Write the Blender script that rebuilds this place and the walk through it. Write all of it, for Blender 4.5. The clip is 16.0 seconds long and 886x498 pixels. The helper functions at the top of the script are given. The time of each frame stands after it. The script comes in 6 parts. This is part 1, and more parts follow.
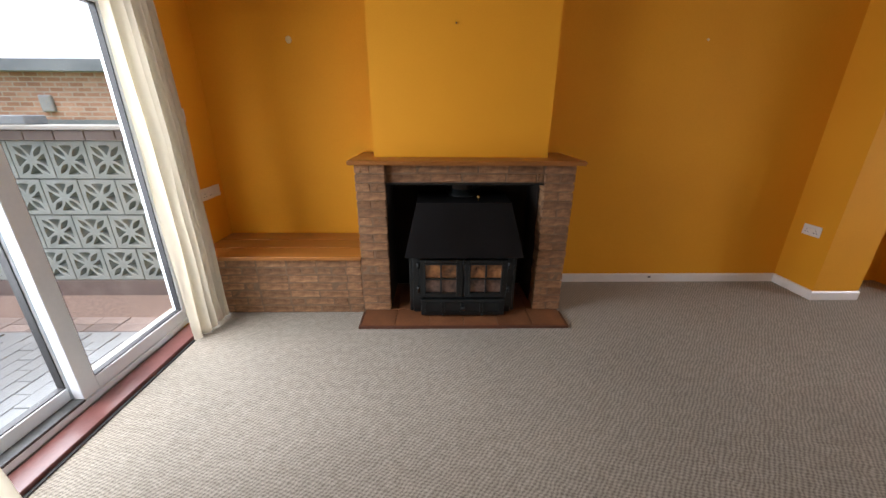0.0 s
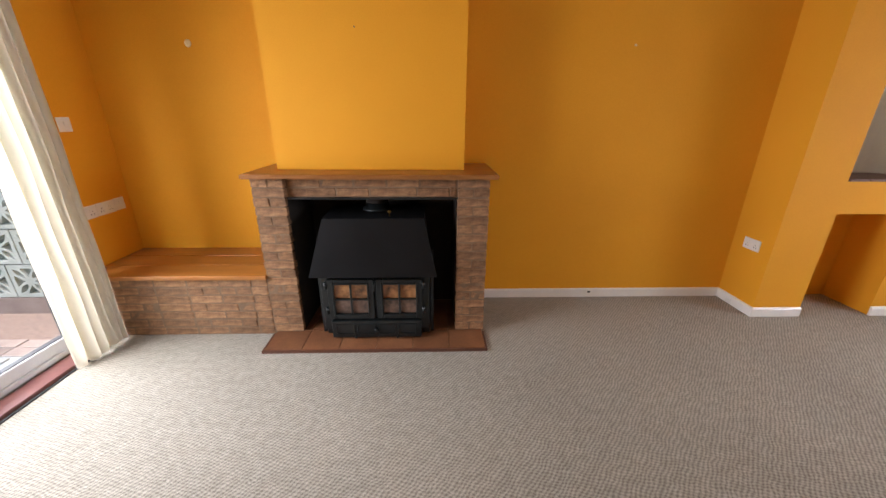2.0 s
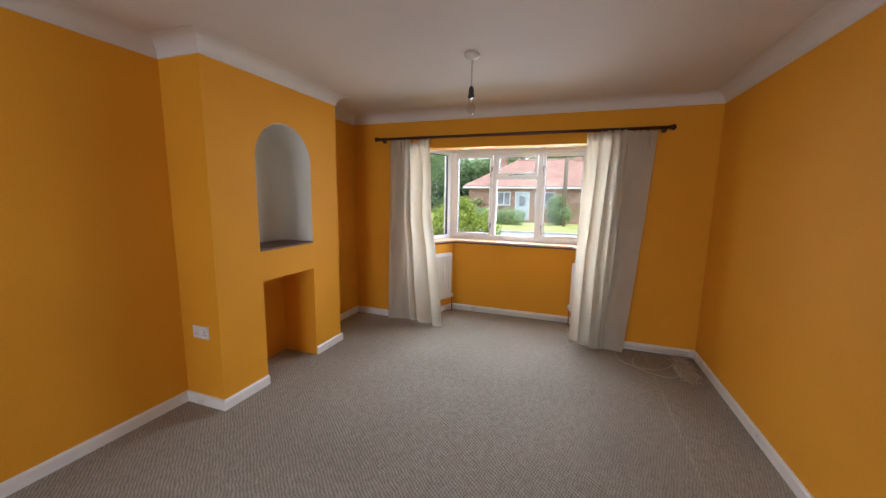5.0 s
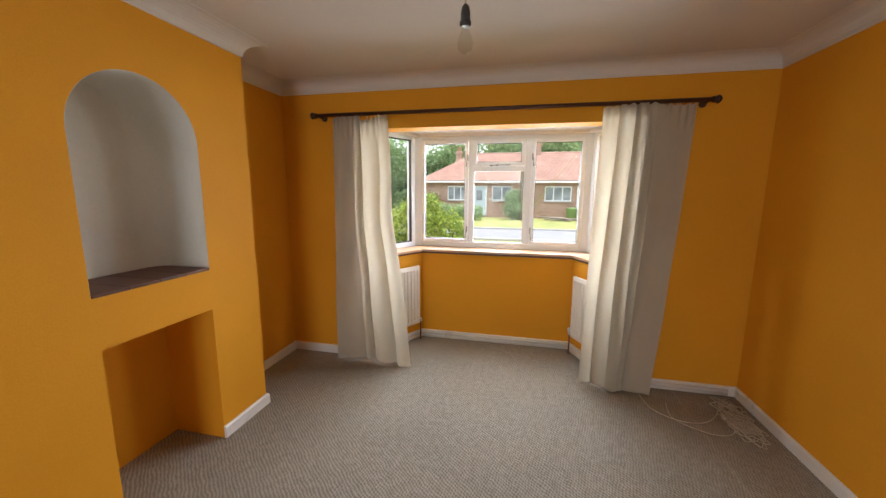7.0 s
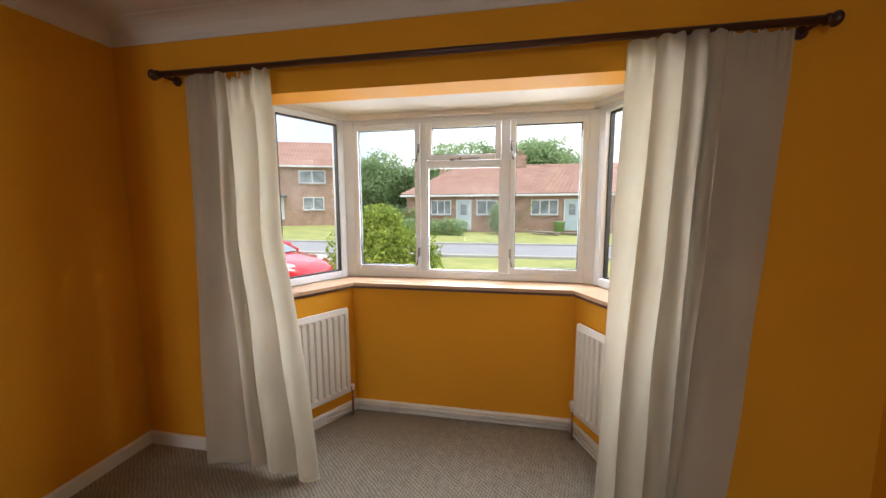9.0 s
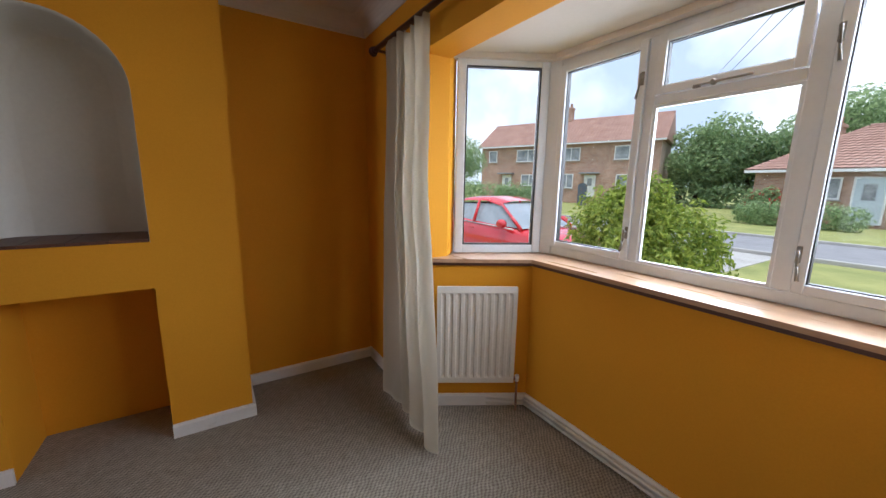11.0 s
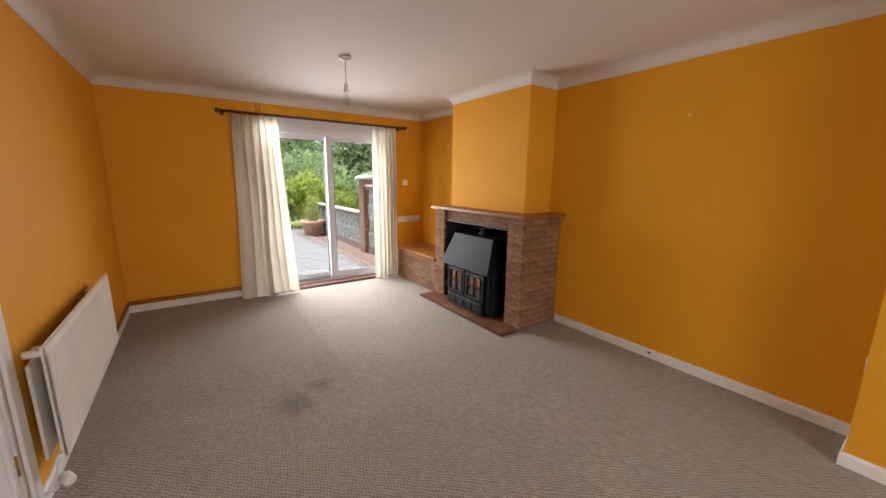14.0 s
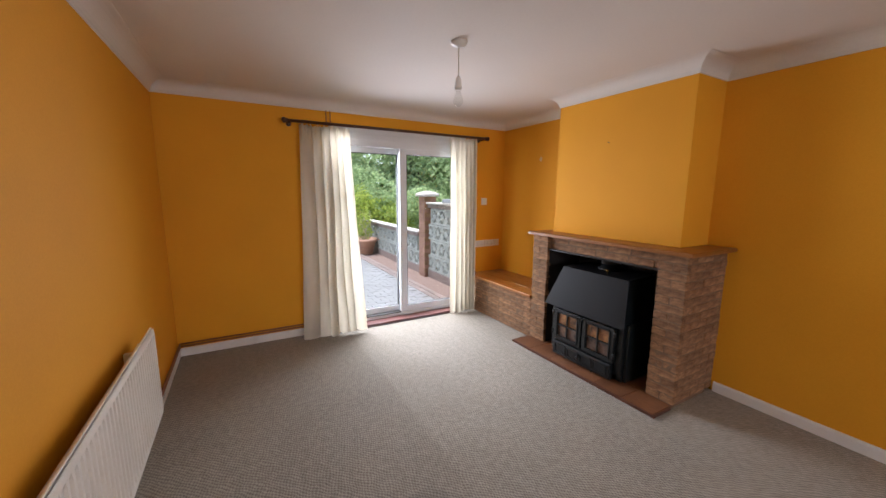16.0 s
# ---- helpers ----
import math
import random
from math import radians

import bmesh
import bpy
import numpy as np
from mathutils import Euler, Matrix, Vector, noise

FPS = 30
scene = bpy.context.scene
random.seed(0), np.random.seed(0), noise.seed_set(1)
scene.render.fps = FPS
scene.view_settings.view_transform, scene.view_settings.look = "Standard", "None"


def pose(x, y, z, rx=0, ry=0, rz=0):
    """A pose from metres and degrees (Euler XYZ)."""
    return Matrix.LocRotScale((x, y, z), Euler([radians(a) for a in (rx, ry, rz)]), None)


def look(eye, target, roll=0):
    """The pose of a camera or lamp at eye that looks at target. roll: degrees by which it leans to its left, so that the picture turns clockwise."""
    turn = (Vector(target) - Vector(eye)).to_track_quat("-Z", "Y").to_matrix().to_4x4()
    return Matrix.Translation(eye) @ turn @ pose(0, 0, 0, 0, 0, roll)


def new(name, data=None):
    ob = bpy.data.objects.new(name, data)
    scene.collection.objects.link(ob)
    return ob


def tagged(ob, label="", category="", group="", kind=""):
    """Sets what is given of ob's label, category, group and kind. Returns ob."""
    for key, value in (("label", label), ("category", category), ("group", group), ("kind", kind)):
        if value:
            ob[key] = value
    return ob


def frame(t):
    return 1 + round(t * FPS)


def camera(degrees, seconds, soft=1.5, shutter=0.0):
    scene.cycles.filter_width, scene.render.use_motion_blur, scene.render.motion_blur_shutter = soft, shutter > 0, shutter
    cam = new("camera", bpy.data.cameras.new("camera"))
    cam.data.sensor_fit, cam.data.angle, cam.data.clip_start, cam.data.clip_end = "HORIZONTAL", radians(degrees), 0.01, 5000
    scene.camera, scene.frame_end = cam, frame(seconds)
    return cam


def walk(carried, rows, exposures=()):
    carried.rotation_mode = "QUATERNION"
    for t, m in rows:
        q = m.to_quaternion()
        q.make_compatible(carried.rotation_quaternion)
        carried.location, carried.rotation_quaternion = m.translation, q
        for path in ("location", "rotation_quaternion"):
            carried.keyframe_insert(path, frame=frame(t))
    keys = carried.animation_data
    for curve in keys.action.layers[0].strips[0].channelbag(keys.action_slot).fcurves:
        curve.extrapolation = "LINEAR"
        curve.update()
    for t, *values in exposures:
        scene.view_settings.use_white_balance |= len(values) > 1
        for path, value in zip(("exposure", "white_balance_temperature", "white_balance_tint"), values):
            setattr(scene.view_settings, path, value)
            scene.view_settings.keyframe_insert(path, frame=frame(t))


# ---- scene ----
cam = camera(101.7, 16.0)
PATH = [
    (0, (0.099, 0.075, 1.398), (0.133, 1.95, 0.703), 0.3),
    (0.5, (0.28, 0.084, 1.406), (0.32, 1.959, 0.712), 0.4),
    (1, (0.395, 0.115, 1.406), (0.442, 1.991, 0.713), 0.5),
    (1.5, (0.54, 0.213, 1.445), (0.578, 2.085, 0.742), 0.5),
    (2, (0.661, 0.25, 1.453), (0.72, 2.126, 0.763), 0.4),
    (2.5, (0.819, 0.246, 1.471), (1.004, 2.113, 0.777), 0.7),
    (3, (0.862, 0.243, 1.475), (1.559, 1.989, 0.792), 0.6),
    (3.5, (0.943, 0.236, 1.503), (2.152, 1.672, 0.813), 1.1),
    (4, (1.053, 0.331, 1.494), (2.589, 1.46, 0.89), 0.6),
    (4.5, (1.321, 0.411, 1.484), (3.076, 1.284, 1.086), 0.9),
    (5, (1.478, 0.489, 1.479), (3.343, 1.151, 1.191), 0.9),
    (7.5, (2.732, 0.962, 1.503), (4.678, 1.315, 1.207), 0.5),
    (8, (3.039, 0.918, 1.503), (5.002, 1.198, 1.241), 0.5),
    (10.5, (4.258, 0.639, 1.318), (5.901, 1.754, 1.084), 0.6),
    (11, (4.378, 0.464, 1.347), (5.432, 2.125, 0.99), 0.9),
    (11.5, (4.438, 0.291, 1.364), (4.649, 2.242, 0.98), 1.0),
    (12, (4.377, 0.124, 1.387), (3.877, 2.013, 0.964), 0.7),
    (12.5, (4.306, 0.059, 1.392), (3.197, 1.669, 0.968), 0.6),
    (13, (4.052, 0.113, 1.412), (2.637, 1.462, 0.988), 0.6),
    (13.5, (3.673, 0.033, 1.446), (2.088, 1.177, 1.022), 0.7),
    (14, (3.305, -0.013, 1.449), (1.692, 1.107, 1.068), 0.6),
    (14.5, (2.899, -0.023, 1.471), (1.281, 1.106, 1.141), 0.8),
    (15, (2.62, -0.111, 1.503), (0.997, 1.015, 1.187), 0.7),
    (15.5, (2.457, -0.168, 1.519), (0.831, 0.954, 1.208), 0.5),
    (16, (2.273, -0.102, 1.511), (0.549, 0.863, 1.198), 0.4),
]

EXPO = [
    (0.0, 1.28, 6400, 19), (0.5, 1.45, 6400, 19), (1.0, 1.67, 6400, 19), (2.0, 1.89, 6350, 19), (2.5, 1.80, 5350, 15), (3.0, 2.05, 4650, 11), (3.5, 1.75, 4550, 6),
    (4.0, 1.55, 5400, 14), (4.5, 1.34, 5900, 17), (5.0, 1.34, 6000, 18), (7.5, 1.35, 6500, 17), (8.0, 1.35, 6500, 17), (10.3, 0.32, 5900, 15), (10.5, 0.315, 5800, 15),
    (11.0, 0.50, 5900, 17), (11.5, 1.02, 6300, 18), (12.0, 1.33, 6800, 19), (12.5, 2.00, 6900, 17), (13.0, 1.80, 6800, 18), (13.5, 1.65, 6800, 21), (14.5, 1.61, 6500, 22),
    (16.0, 1.54, 6200, 21)]
walk(cam, [(t, look(eye, target, roll)) for t, eye, target, roll in PATH], EXPO)

# ---- daylight: a bright overcast sky, and lamps added outside the openings ----
world = bpy.data.worlds.new("world")
scene.world = world
world.use_nodes = True
wn = world.node_tree.nodes
sky = wn.new("ShaderNodeTexSky")
sky.sky_type, sky.sun_disc = "NISHITA", False
sky.sun_elevation, sky.sun_rotation = radians(75), radians(214)
sky.air_density, sky.dust_density, sky.ozone_density = 1.0, 4.0, 1.0
cloud_co = wn.new("ShaderNodeTexCoord")
cloud = wn.new("ShaderNodeTexNoise")
cloud.inputs["Scale"].default_value, cloud.inputs["Detail"].default_value = 3.2, 7
ramp = wn.new("ShaderNodeValToRGB")
ramp.color_ramp.elements[0].position, ramp.color_ramp.elements[1].position = 0.40, 0.62
ramp.color_ramp.elements[0].color, ramp.color_ramp.elements[1].color = (3.9, 4.6, 5.6, 1), (8.6, 8.8, 9.0, 1)
wmix = wn.new("ShaderNodeMix")
wmix.data_type = "RGBA"
wmix.inputs["Factor"].default_value = 0.8
world.node_tree.links.new(cloud_co.outputs["Generated"], cloud.inputs["Vector"])
world.node_tree.links.new(cloud.outputs["Fac"], ramp.inputs["Fac"])
world.node_tree.links.new(sky.outputs["Color"], wmix.inputs["A"])
world.node_tree.links.new(ramp.outputs["Color"], wmix.inputs["B"])
world.node_tree.links.new(wmix.outputs["Result"], wn["Background"].inputs["Color"])
wn["Background"].inputs["Strength"].default_value = 0.15

sun = new("sun", bpy.data.lights.new("sun", "SUN"))
sun.data.energy, sun.data.angle, sun.data.color = 2.3, radians(25), (1.0, 0.97, 0.92)
sun.matrix_world = look((0, 0, 20), (2.0, 3.0, 6.0))



def opening_lamp(name, at, to, w, h, power):
    lamp = new(name, bpy.data.lights.new(name, "AREA"))
    lamp.data.shape, lamp.data.size, lamp.data.size_y = "RECTANGLE", w, h
    lamp.data.energy, lamp.data.color = power, (0.92, 0.97, 1.0)
    lamp.data.spread = radians(150)
    lamp.matrix_world = look(at, to)
    return lamp


# added area lamps outside the panes brighten the room beyond the sky's own light
opening_lamp("sky_fill_patio", (-2.02, 1.57, 1.22), (0.0, 1.62, 0.22), 1.7, 1.9, 37)
opening_lamp("sky_fill_bay", (6.36, 1.17, 1.56), (5.0, 1.25, 0.80), 1.6, 1.0, 30)
opening_lamp("sky_fill_bay_side", (6.15, 3.0, 1.9), (5.5, 1.3, 1.0), 0.9, 1.2, 6)
opening_lamp("sky_fill_bay_other_side", (6.15, -0.54, 1.9), (5.2, 1.5, 1.0), 0.9, 1.2, 9)


# ---- materials ----
def material(name, rough=0.6, metal=0.0):
    m = bpy.data.materials.new(name)
    m.use_nodes = True
    b = m.node_tree.nodes["Principled BSDF"]
    b.inputs["Roughness"].default_value, b.inputs["Metallic"].default_value = rough, metal
    return m, m.node_tree, b


def node(nt, kind, **inputs):
    n = nt.nodes.new(kind)
    for k, v in inputs.items():
        n.inputs[k.replace("_", " ")].default_value = v
    return n


def coords(nt, scale=(1, 1, 1), turn=(0, 0, 0)):
    co = nt.nodes.new("ShaderNodeTexCoord")
    mp = nt.nodes.new("ShaderNodeMapping")
    mp.inputs["Scale"].default_value, mp.inputs["Rotation"].default_value = scale, turn
    nt.links.new(co.outputs["Object"], mp.inputs["Vector"])
    return mp.outputs["Vector"]


def ramped(nt, value, stops):
    r = nt.nodes.new("ShaderNodeValToRGB")
    while len(r.color_ramp.elements) < len(stops):
        r.color_ramp.elements.new(0.5)
    for e, (p, c) in zip(r.color_ramp.elements, stops):
        e.position, e.color = p, (*c, 1)
    nt.links.new(value, r.inputs["Fac"])
    return r.outputs["Color"]


def blend(nt, a, b, fac, mode="MIX"):
    x = nt.nodes.new("ShaderNodeMix")
    x.data_type, x.blend_type = "RGBA", mode
    for key, v in (("A", a), ("B", b), ("Factor", fac)):
        if isinstance(v, (int, float)):
            x.inputs[key].default_value = v
        elif isinstance(v, tuple):
            x.inputs[key].default_value = (*v, 1)
        else:
            nt.links.new(v, x.inputs[key])
    return x.outputs["Result"]


def bumped(nt, b, height, strength, dist=0.01):
    n = node(nt, "ShaderNodeBump", Strength=strength, Distance=dist)
    nt.links.new(height, n.inputs["Height"])
    nt.links.new(n.outputs["Normal"], b.inputs["Normal"])


def mottled(name, dark, light, scale=6, fine=90, rough=0.6, bump=0.1, metal=0.0, stretch=(1, 1, 1), per_object=0.0, rough_var=0.08):
    """A surface whose colour drifts at two scales, with a fine relief."""
    m, nt, b = material(name, rough, metal)
    v = coords(nt, stretch)
    big = node(nt, "ShaderNodeTexNoise", Scale=scale, Detail=4)
    small = node(nt, "ShaderNodeTexNoise", Scale=fine, Detail=3)
    for n in (big, small):
        nt.links.new(v, n.inputs["Vector"])
    fac = nt.nodes.new("ShaderNodeMath")
    fac.operation = "MULTIPLY_ADD"
    fac.inputs[1].default_value = 0.65
    half = nt.nodes.new("ShaderNodeMath")
    half.operation = "MULTIPLY"
    half.inputs[1].default_value = 0.35
    nt.links.new(small.outputs["Fac"], half.inputs[0])
    nt.links.new(big.outputs["Fac"], fac.inputs[0])
    nt.links.new(half.outputs[0], fac.inputs[2])
    col = ramped(nt, fac.outputs[0], [(0.32, dark), (0.68, light)])
    if per_object:
        info = nt.nodes.new("ShaderNodeObjectInfo")
        hsv = node(nt, "ShaderNodeHueSaturation")
        rng = node(nt, "ShaderNodeMapRange")
        rng.inputs["To Min"].default_value, rng.inputs["To Max"].default_value = 1 - per_object, 1 + per_object
        nt.links.new(info.outputs["Random"], rng.inputs["Value"])
        nt.links.new(rng.outputs["Result"], hsv.inputs["Value"])
        nt.links.new(col, hsv.inputs["Color"])
        col = hsv.outputs["Color"]
    nt.links.new(col, b.inputs["Base Color"])
    rr = node(nt, "ShaderNodeMapRange")
    rr.inputs["To Min"].default_value, rr.inputs["To Max"].default_value = rough - rough_var, min(1, rough + rough_var)
    nt.links.new(big.outputs["Fac"], rr.inputs["Value"])
    nt.links.new(rr.outputs["Result"], b.inputs["Roughness"])
    if bump:
        bumped(nt, b, small.outputs["Fac"], bump, 0.004)
    return m


yellow = mottled("yellow_emulsion", (0.70, 0.308, 0.014), (0.78, 0.36, 0.020), 1.3, 140, 0.72, 0.12)
yellow.node_tree.nodes["Principled BSDF"].inputs["Specular IOR Level"].default_value = 0.25
white_paint = mottled("white_paint", (0.66, 0.63, 0.57), (0.76, 0.73, 0.68), 3, 80, 0.55, 0.06)
ceiling_white = mottled("ceiling_white", (0.64, 0.60, 0.555), (0.69, 0.65, 0.605), 1.2, 60, 0.8, 0.05)
niche_white = mottled("niche_white", (0.66, 0.635, 0.57), (0.74, 0.72, 0.65), 2.5, 60, 0.7, 0.1)
gloss_white = mottled("gloss_white", (0.72, 0.70, 0.66), (0.82, 0.81, 0.78), 5, 120, 0.3, 0.03)
# white frames; blue is added to their colour against the yellow walls' bounce light
upvc = mottled("blue_tinted_upvc", (0.66, 0.71, 0.75), (0.73, 0.78, 0.815), 2, 60, 0.32, 0.01)
rubber = mottled("black_seal", (0.012, 0.012, 0.013), (0.03, 0.03, 0.032), 20, 90, 0.6, 0.02)
pewter = mottled("pewter_fitting", (0.16, 0.15, 0.13), (0.30, 0.285, 0.26), 9, 90, 0.38, 0.03, 0.7)
track_metal = mottled("track_metal", (0.05, 0.055, 0.055), (0.12, 0.12, 0.12), 12, 90, 0.45, 0.05, 0.6)
red_paint = mottled("red_threshold_paint", (0.11, 0.040, 0.035), (0.17, 0.072, 0.063), 7, 60, 0.32, 0.06)
dark_rod = mottled("dark_stained_wood", (0.04, 0.015, 0.010), (0.09, 0.034, 0.022), 8, 60, 0.4, 0.1, stretch=(1, 0.1, 1))
pine = mottled("orange_pine", (0.24, 0.085, 0.014), (0.40, 0.16, 0.032), 5, 40, 0.32, 0.08, stretch=(0.25, 4, 4), per_object=0.1)
oak = mottled("mantel_wood", (0.20, 0.07, 0.014), (0.32, 0.125, 0.028), 5, 40, 0.36, 0.1, stretch=(0.25, 4, 4))
sill_wood = mottled("window_board_wood", (0.40, 0.24, 0.135), (0.55, 0.37, 0.24), 5, 50, 0.3, 0.06, stretch=(4, 0.3, 4))
dark_wood = mottled("dark_edge_wood", (0.07, 0.026, 0.014), (0.12, 0.045, 0.024), 6, 60, 0.45, 0.1, stretch=(1, 0.2, 1))
brick = mottled("brown_rustic_brick", (0.10, 0.046, 0.020), (0.41, 0.22, 0.105), 26, 210, 0.88, 0.9, stretch=(0.6, 1, 1.5), per_object=0.26)
mortar = mottled("mortar", (0.13, 0.078, 0.044), (0.24, 0.155, 0.09), 12, 120, 0.95, 0.4)
soot = mottled("soot", (0.008, 0.006, 0.005), (0.026, 0.018, 0.013), 6, 60, 0.95, 0.3)
quarry = mottled("quarry_tile", (0.12, 0.045, 0.019), (0.22, 0.092, 0.038), 6, 70, 0.45, 0.1, per_object=0.16)
iron = mottled("black_stove_enamel", (0.003, 0.0048, 0.0052), (0.008, 0.011, 0.012), 8, 120, 0.36, 0.12)
iron_plate = mottled("stove_hood_plate", (0.004, 0.004, 0.004), (0.008, 0.008, 0.0085), 4, 160, 0.46, 0.05)
iron_plate.node_tree.nodes["Principled BSDF"].inputs["Specular IOR Level"].default_value = 0.14
# upper panes mottled from dark to orange, lower panes darker and soot-stained
orange_glass = mottled("orange_mottled_stove_glass", (0.03, 0.016, 0.011), (0.56, 0.26, 0.095), 9, 38, 0.16, 0.25)
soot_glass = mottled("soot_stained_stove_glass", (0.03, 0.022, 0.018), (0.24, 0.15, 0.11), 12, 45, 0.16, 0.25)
plastic = mottled("white_plastic", (0.70, 0.68, 0.64), (0.80, 0.79, 0.76), 8, 90, 0.35, 0.01)
brass = mottled("aged_brass", (0.30, 0.17, 0.05), (0.48, 0.30, 0.10), 10, 70, 0.32, 0.04, 1.0)
dark_hole = mottled("dark_socket_hole", (0.01, 0.01, 0.01), (0.02, 0.02, 0.02), 10, 60, 0.8, 0.0)
copper = mottled("copper_pipe", (0.24, 0.10, 0.05), (0.36, 0.17, 0.09), 9, 70, 0.45, 0.05, 0.5)
niche_tile = mottled("niche_shelf_tile", (0.085, 0.036, 0.024), (0.14, 0.062, 0.042), 9, 70, 0.5, 0.1, per_object=0.15)
radiator_white = mottled("radiator_enamel", (0.70, 0.66, 0.58), (0.80, 0.77, 0.70), 4, 90, 0.35, 0.02)
cable_white = mottled("cable_sheath", (0.42, 0.37, 0.28), (0.62, 0.56, 0.45), 12, 80, 0.5, 0.02)


def carpet_material():
    """Rows of raised loops with dark hollows between them, worn and marked."""
    m, nt, b = material("loop_pile_carpet", 0.95)
    v = coords(nt)
    warp = node(nt, "ShaderNodeTexNoise", Scale=14, Detail=2)
    drift = node(nt, "ShaderNodeTexNoise", Scale=0.9, Detail=5, Roughness=0.6)
    fleck = node(nt, "ShaderNodeTexNoise", Scale=150, Detail=2)
    patch = node(nt, "ShaderNodeTexNoise", Scale=26, Detail=3)
    for n in (warp, drift, fleck, patch):
        nt.links.new(v, n.inputs["Vector"])
    shift = node(nt, "ShaderNodeVectorMath")
    shift.operation = "MULTIPLY_ADD"
    shift.inputs[1].default_value = (0.032, 0.032, 0.0)
    nt.links.new(warp.outputs["Color"], shift.inputs[0])
    nt.links.new(v, shift.inputs[2])

    def maths(op, x, y=None):
        k = nt.nodes.new("ShaderNodeMath")
        k.operation = op
        for i, val in enumerate((x, y)):
            if val is None:
                continue
            if isinstance(val, (int, float)):
                k.inputs[i].default_value = val
            else:
                nt.links.new(val, k.inputs[i])
        return k.outputs[0]
    turned_co = nt.nodes.new("ShaderNodeMapping")
    turned_co.inputs["Rotation"].default_value = (0, 0, radians(-49))
    nt.links.new(shift.outputs[0], turned_co.inputs["Vector"])
    xyz = nt.nodes.new("ShaderNodeSeparateXYZ")
    nt.links.new(turned_co.outputs[0], xyz.inputs[0])
    pitch = 2 * math.pi / 0.017
    # loops across the row, and the hollows between the rows; alternate rows are set off by half a loop
    along = maths("SINE", maths("MULTIPLY", maths("ADD", xyz.outputs["X"], maths("MULTIPLY", xyz.outputs["Y"], 0.5)), pitch))
    across = maths("SINE", maths("MULTIPLY", xyz.outputs["Y"], pitch))
    pile = maths("ADD", maths("MULTIPLY", maths("ADD", along, 1.0), 0.19), maths("MULTIPLY", maths("ADD", across, 1.0), 0.28))
    pile = maths("ADD", pile, maths("MULTIPLY", maths("SUBTRACT", fleck.outputs["Fac"], 0.5), 1.3))
    base = ramped(nt, pile, [(0.02, (0.160, 0.145, 0.116)), (0.34, (0.264, 0.241, 0.198)), (0.62, (0.322, 0.297, 0.248)), (0.98, (0.405, 0.378, 0.324))])
    tweed = ramped(nt, patch.outputs["Fac"], [(0.35, (0.86, 0.85, 0.83)), (0.65, (1.07, 1.06, 1.05))])
    col = blend(nt, base, tweed, 1.0, "MULTIPLY")
    wear = ramped(nt, drift.outputs["Fac"], [(0.3, (0.86, 0.85, 0.83)), (0.7, (1.07, 1.06, 1.05))])
    col = blend(nt, col, wear, 1.0, "MULTIPLY")
    geo = nt.nodes.new("ShaderNodeNewGeometry")
    place = nt.nodes.new("ShaderNodeSeparateXYZ")
    nt.links.new(geo.outputs["Position"], place.inputs[0])
    # worn, darkened marks beside the walkway
    for at, size, amount in (((1.02, 0.40, 0), 0.15, 0.46), ((0.89, 0.61, 0), 0.10, 0.40), ((1.0, 0.9, 0), 0.5, 0.10)):
        d = node(nt, "ShaderNodeVectorMath")
        d.operation = "DISTANCE"
        d.inputs[1].default_value = at
        nt.links.new(geo.outputs["Position"], d.inputs[0])
        rag = maths("ADD", maths("MULTIPLY", warp.outputs["Fac"], size * 1.1), d.outputs["Value"])
        spot = ramped(nt, rag, [(size * 0.6, (1 - amount,) * 3), (size * 1.7, (1, 1, 1))])
        col = blend(nt, col, spot, 1.0, "MULTIPLY")
    # carpet darkened south of y 0.84 near the patio; thin line of a join
    ragged = maths("ADD", place.outputs["Y"], maths("MULTIPLY", drift.outputs["Fac"], 0.05))
    south = ramped(nt, maths("ADD", maths("MULTIPLY", ragged, 4.0), -3.0), [(0.40, (0.86, 0.85, 0.84)), (0.56, (1, 1, 1))])
    near_door = ramped(nt, maths("ADD", maths("MULTIPLY", place.outputs["X"], 0.4), 0.3), [(0.55, (1, 1, 1)), (0.80, (0, 0, 0))])
    col = blend(nt, col, blend(nt, (1, 1, 1), south, near_door), 1.0, "MULTIPLY")
    gap = maths("ABSOLUTE", maths("ADD", place.outputs["Y"], 0.25))
    line = ramped(nt, maths("MULTIPLY", gap, 20.0), [(0.10, (1.18, 1.17, 1.14)), (0.30, (1, 1, 1))])
    far = ramped(nt, maths("MULTIPLY", place.outputs["X"], 0.2), [(0.50, (0, 0, 0)), (0.56, (1, 1, 1))])
    col = blend(nt, col, blend(nt, (1, 1, 1), line, far), 1.0, "MULTIPLY")
    nt.links.new(col, b.inputs["Base Color"])
    bumped(nt, b, pile, 0.35, 0.004)
    b.inputs["Sheen Weight"].default_value = 0.12
    return m


carpet = carpet_material()


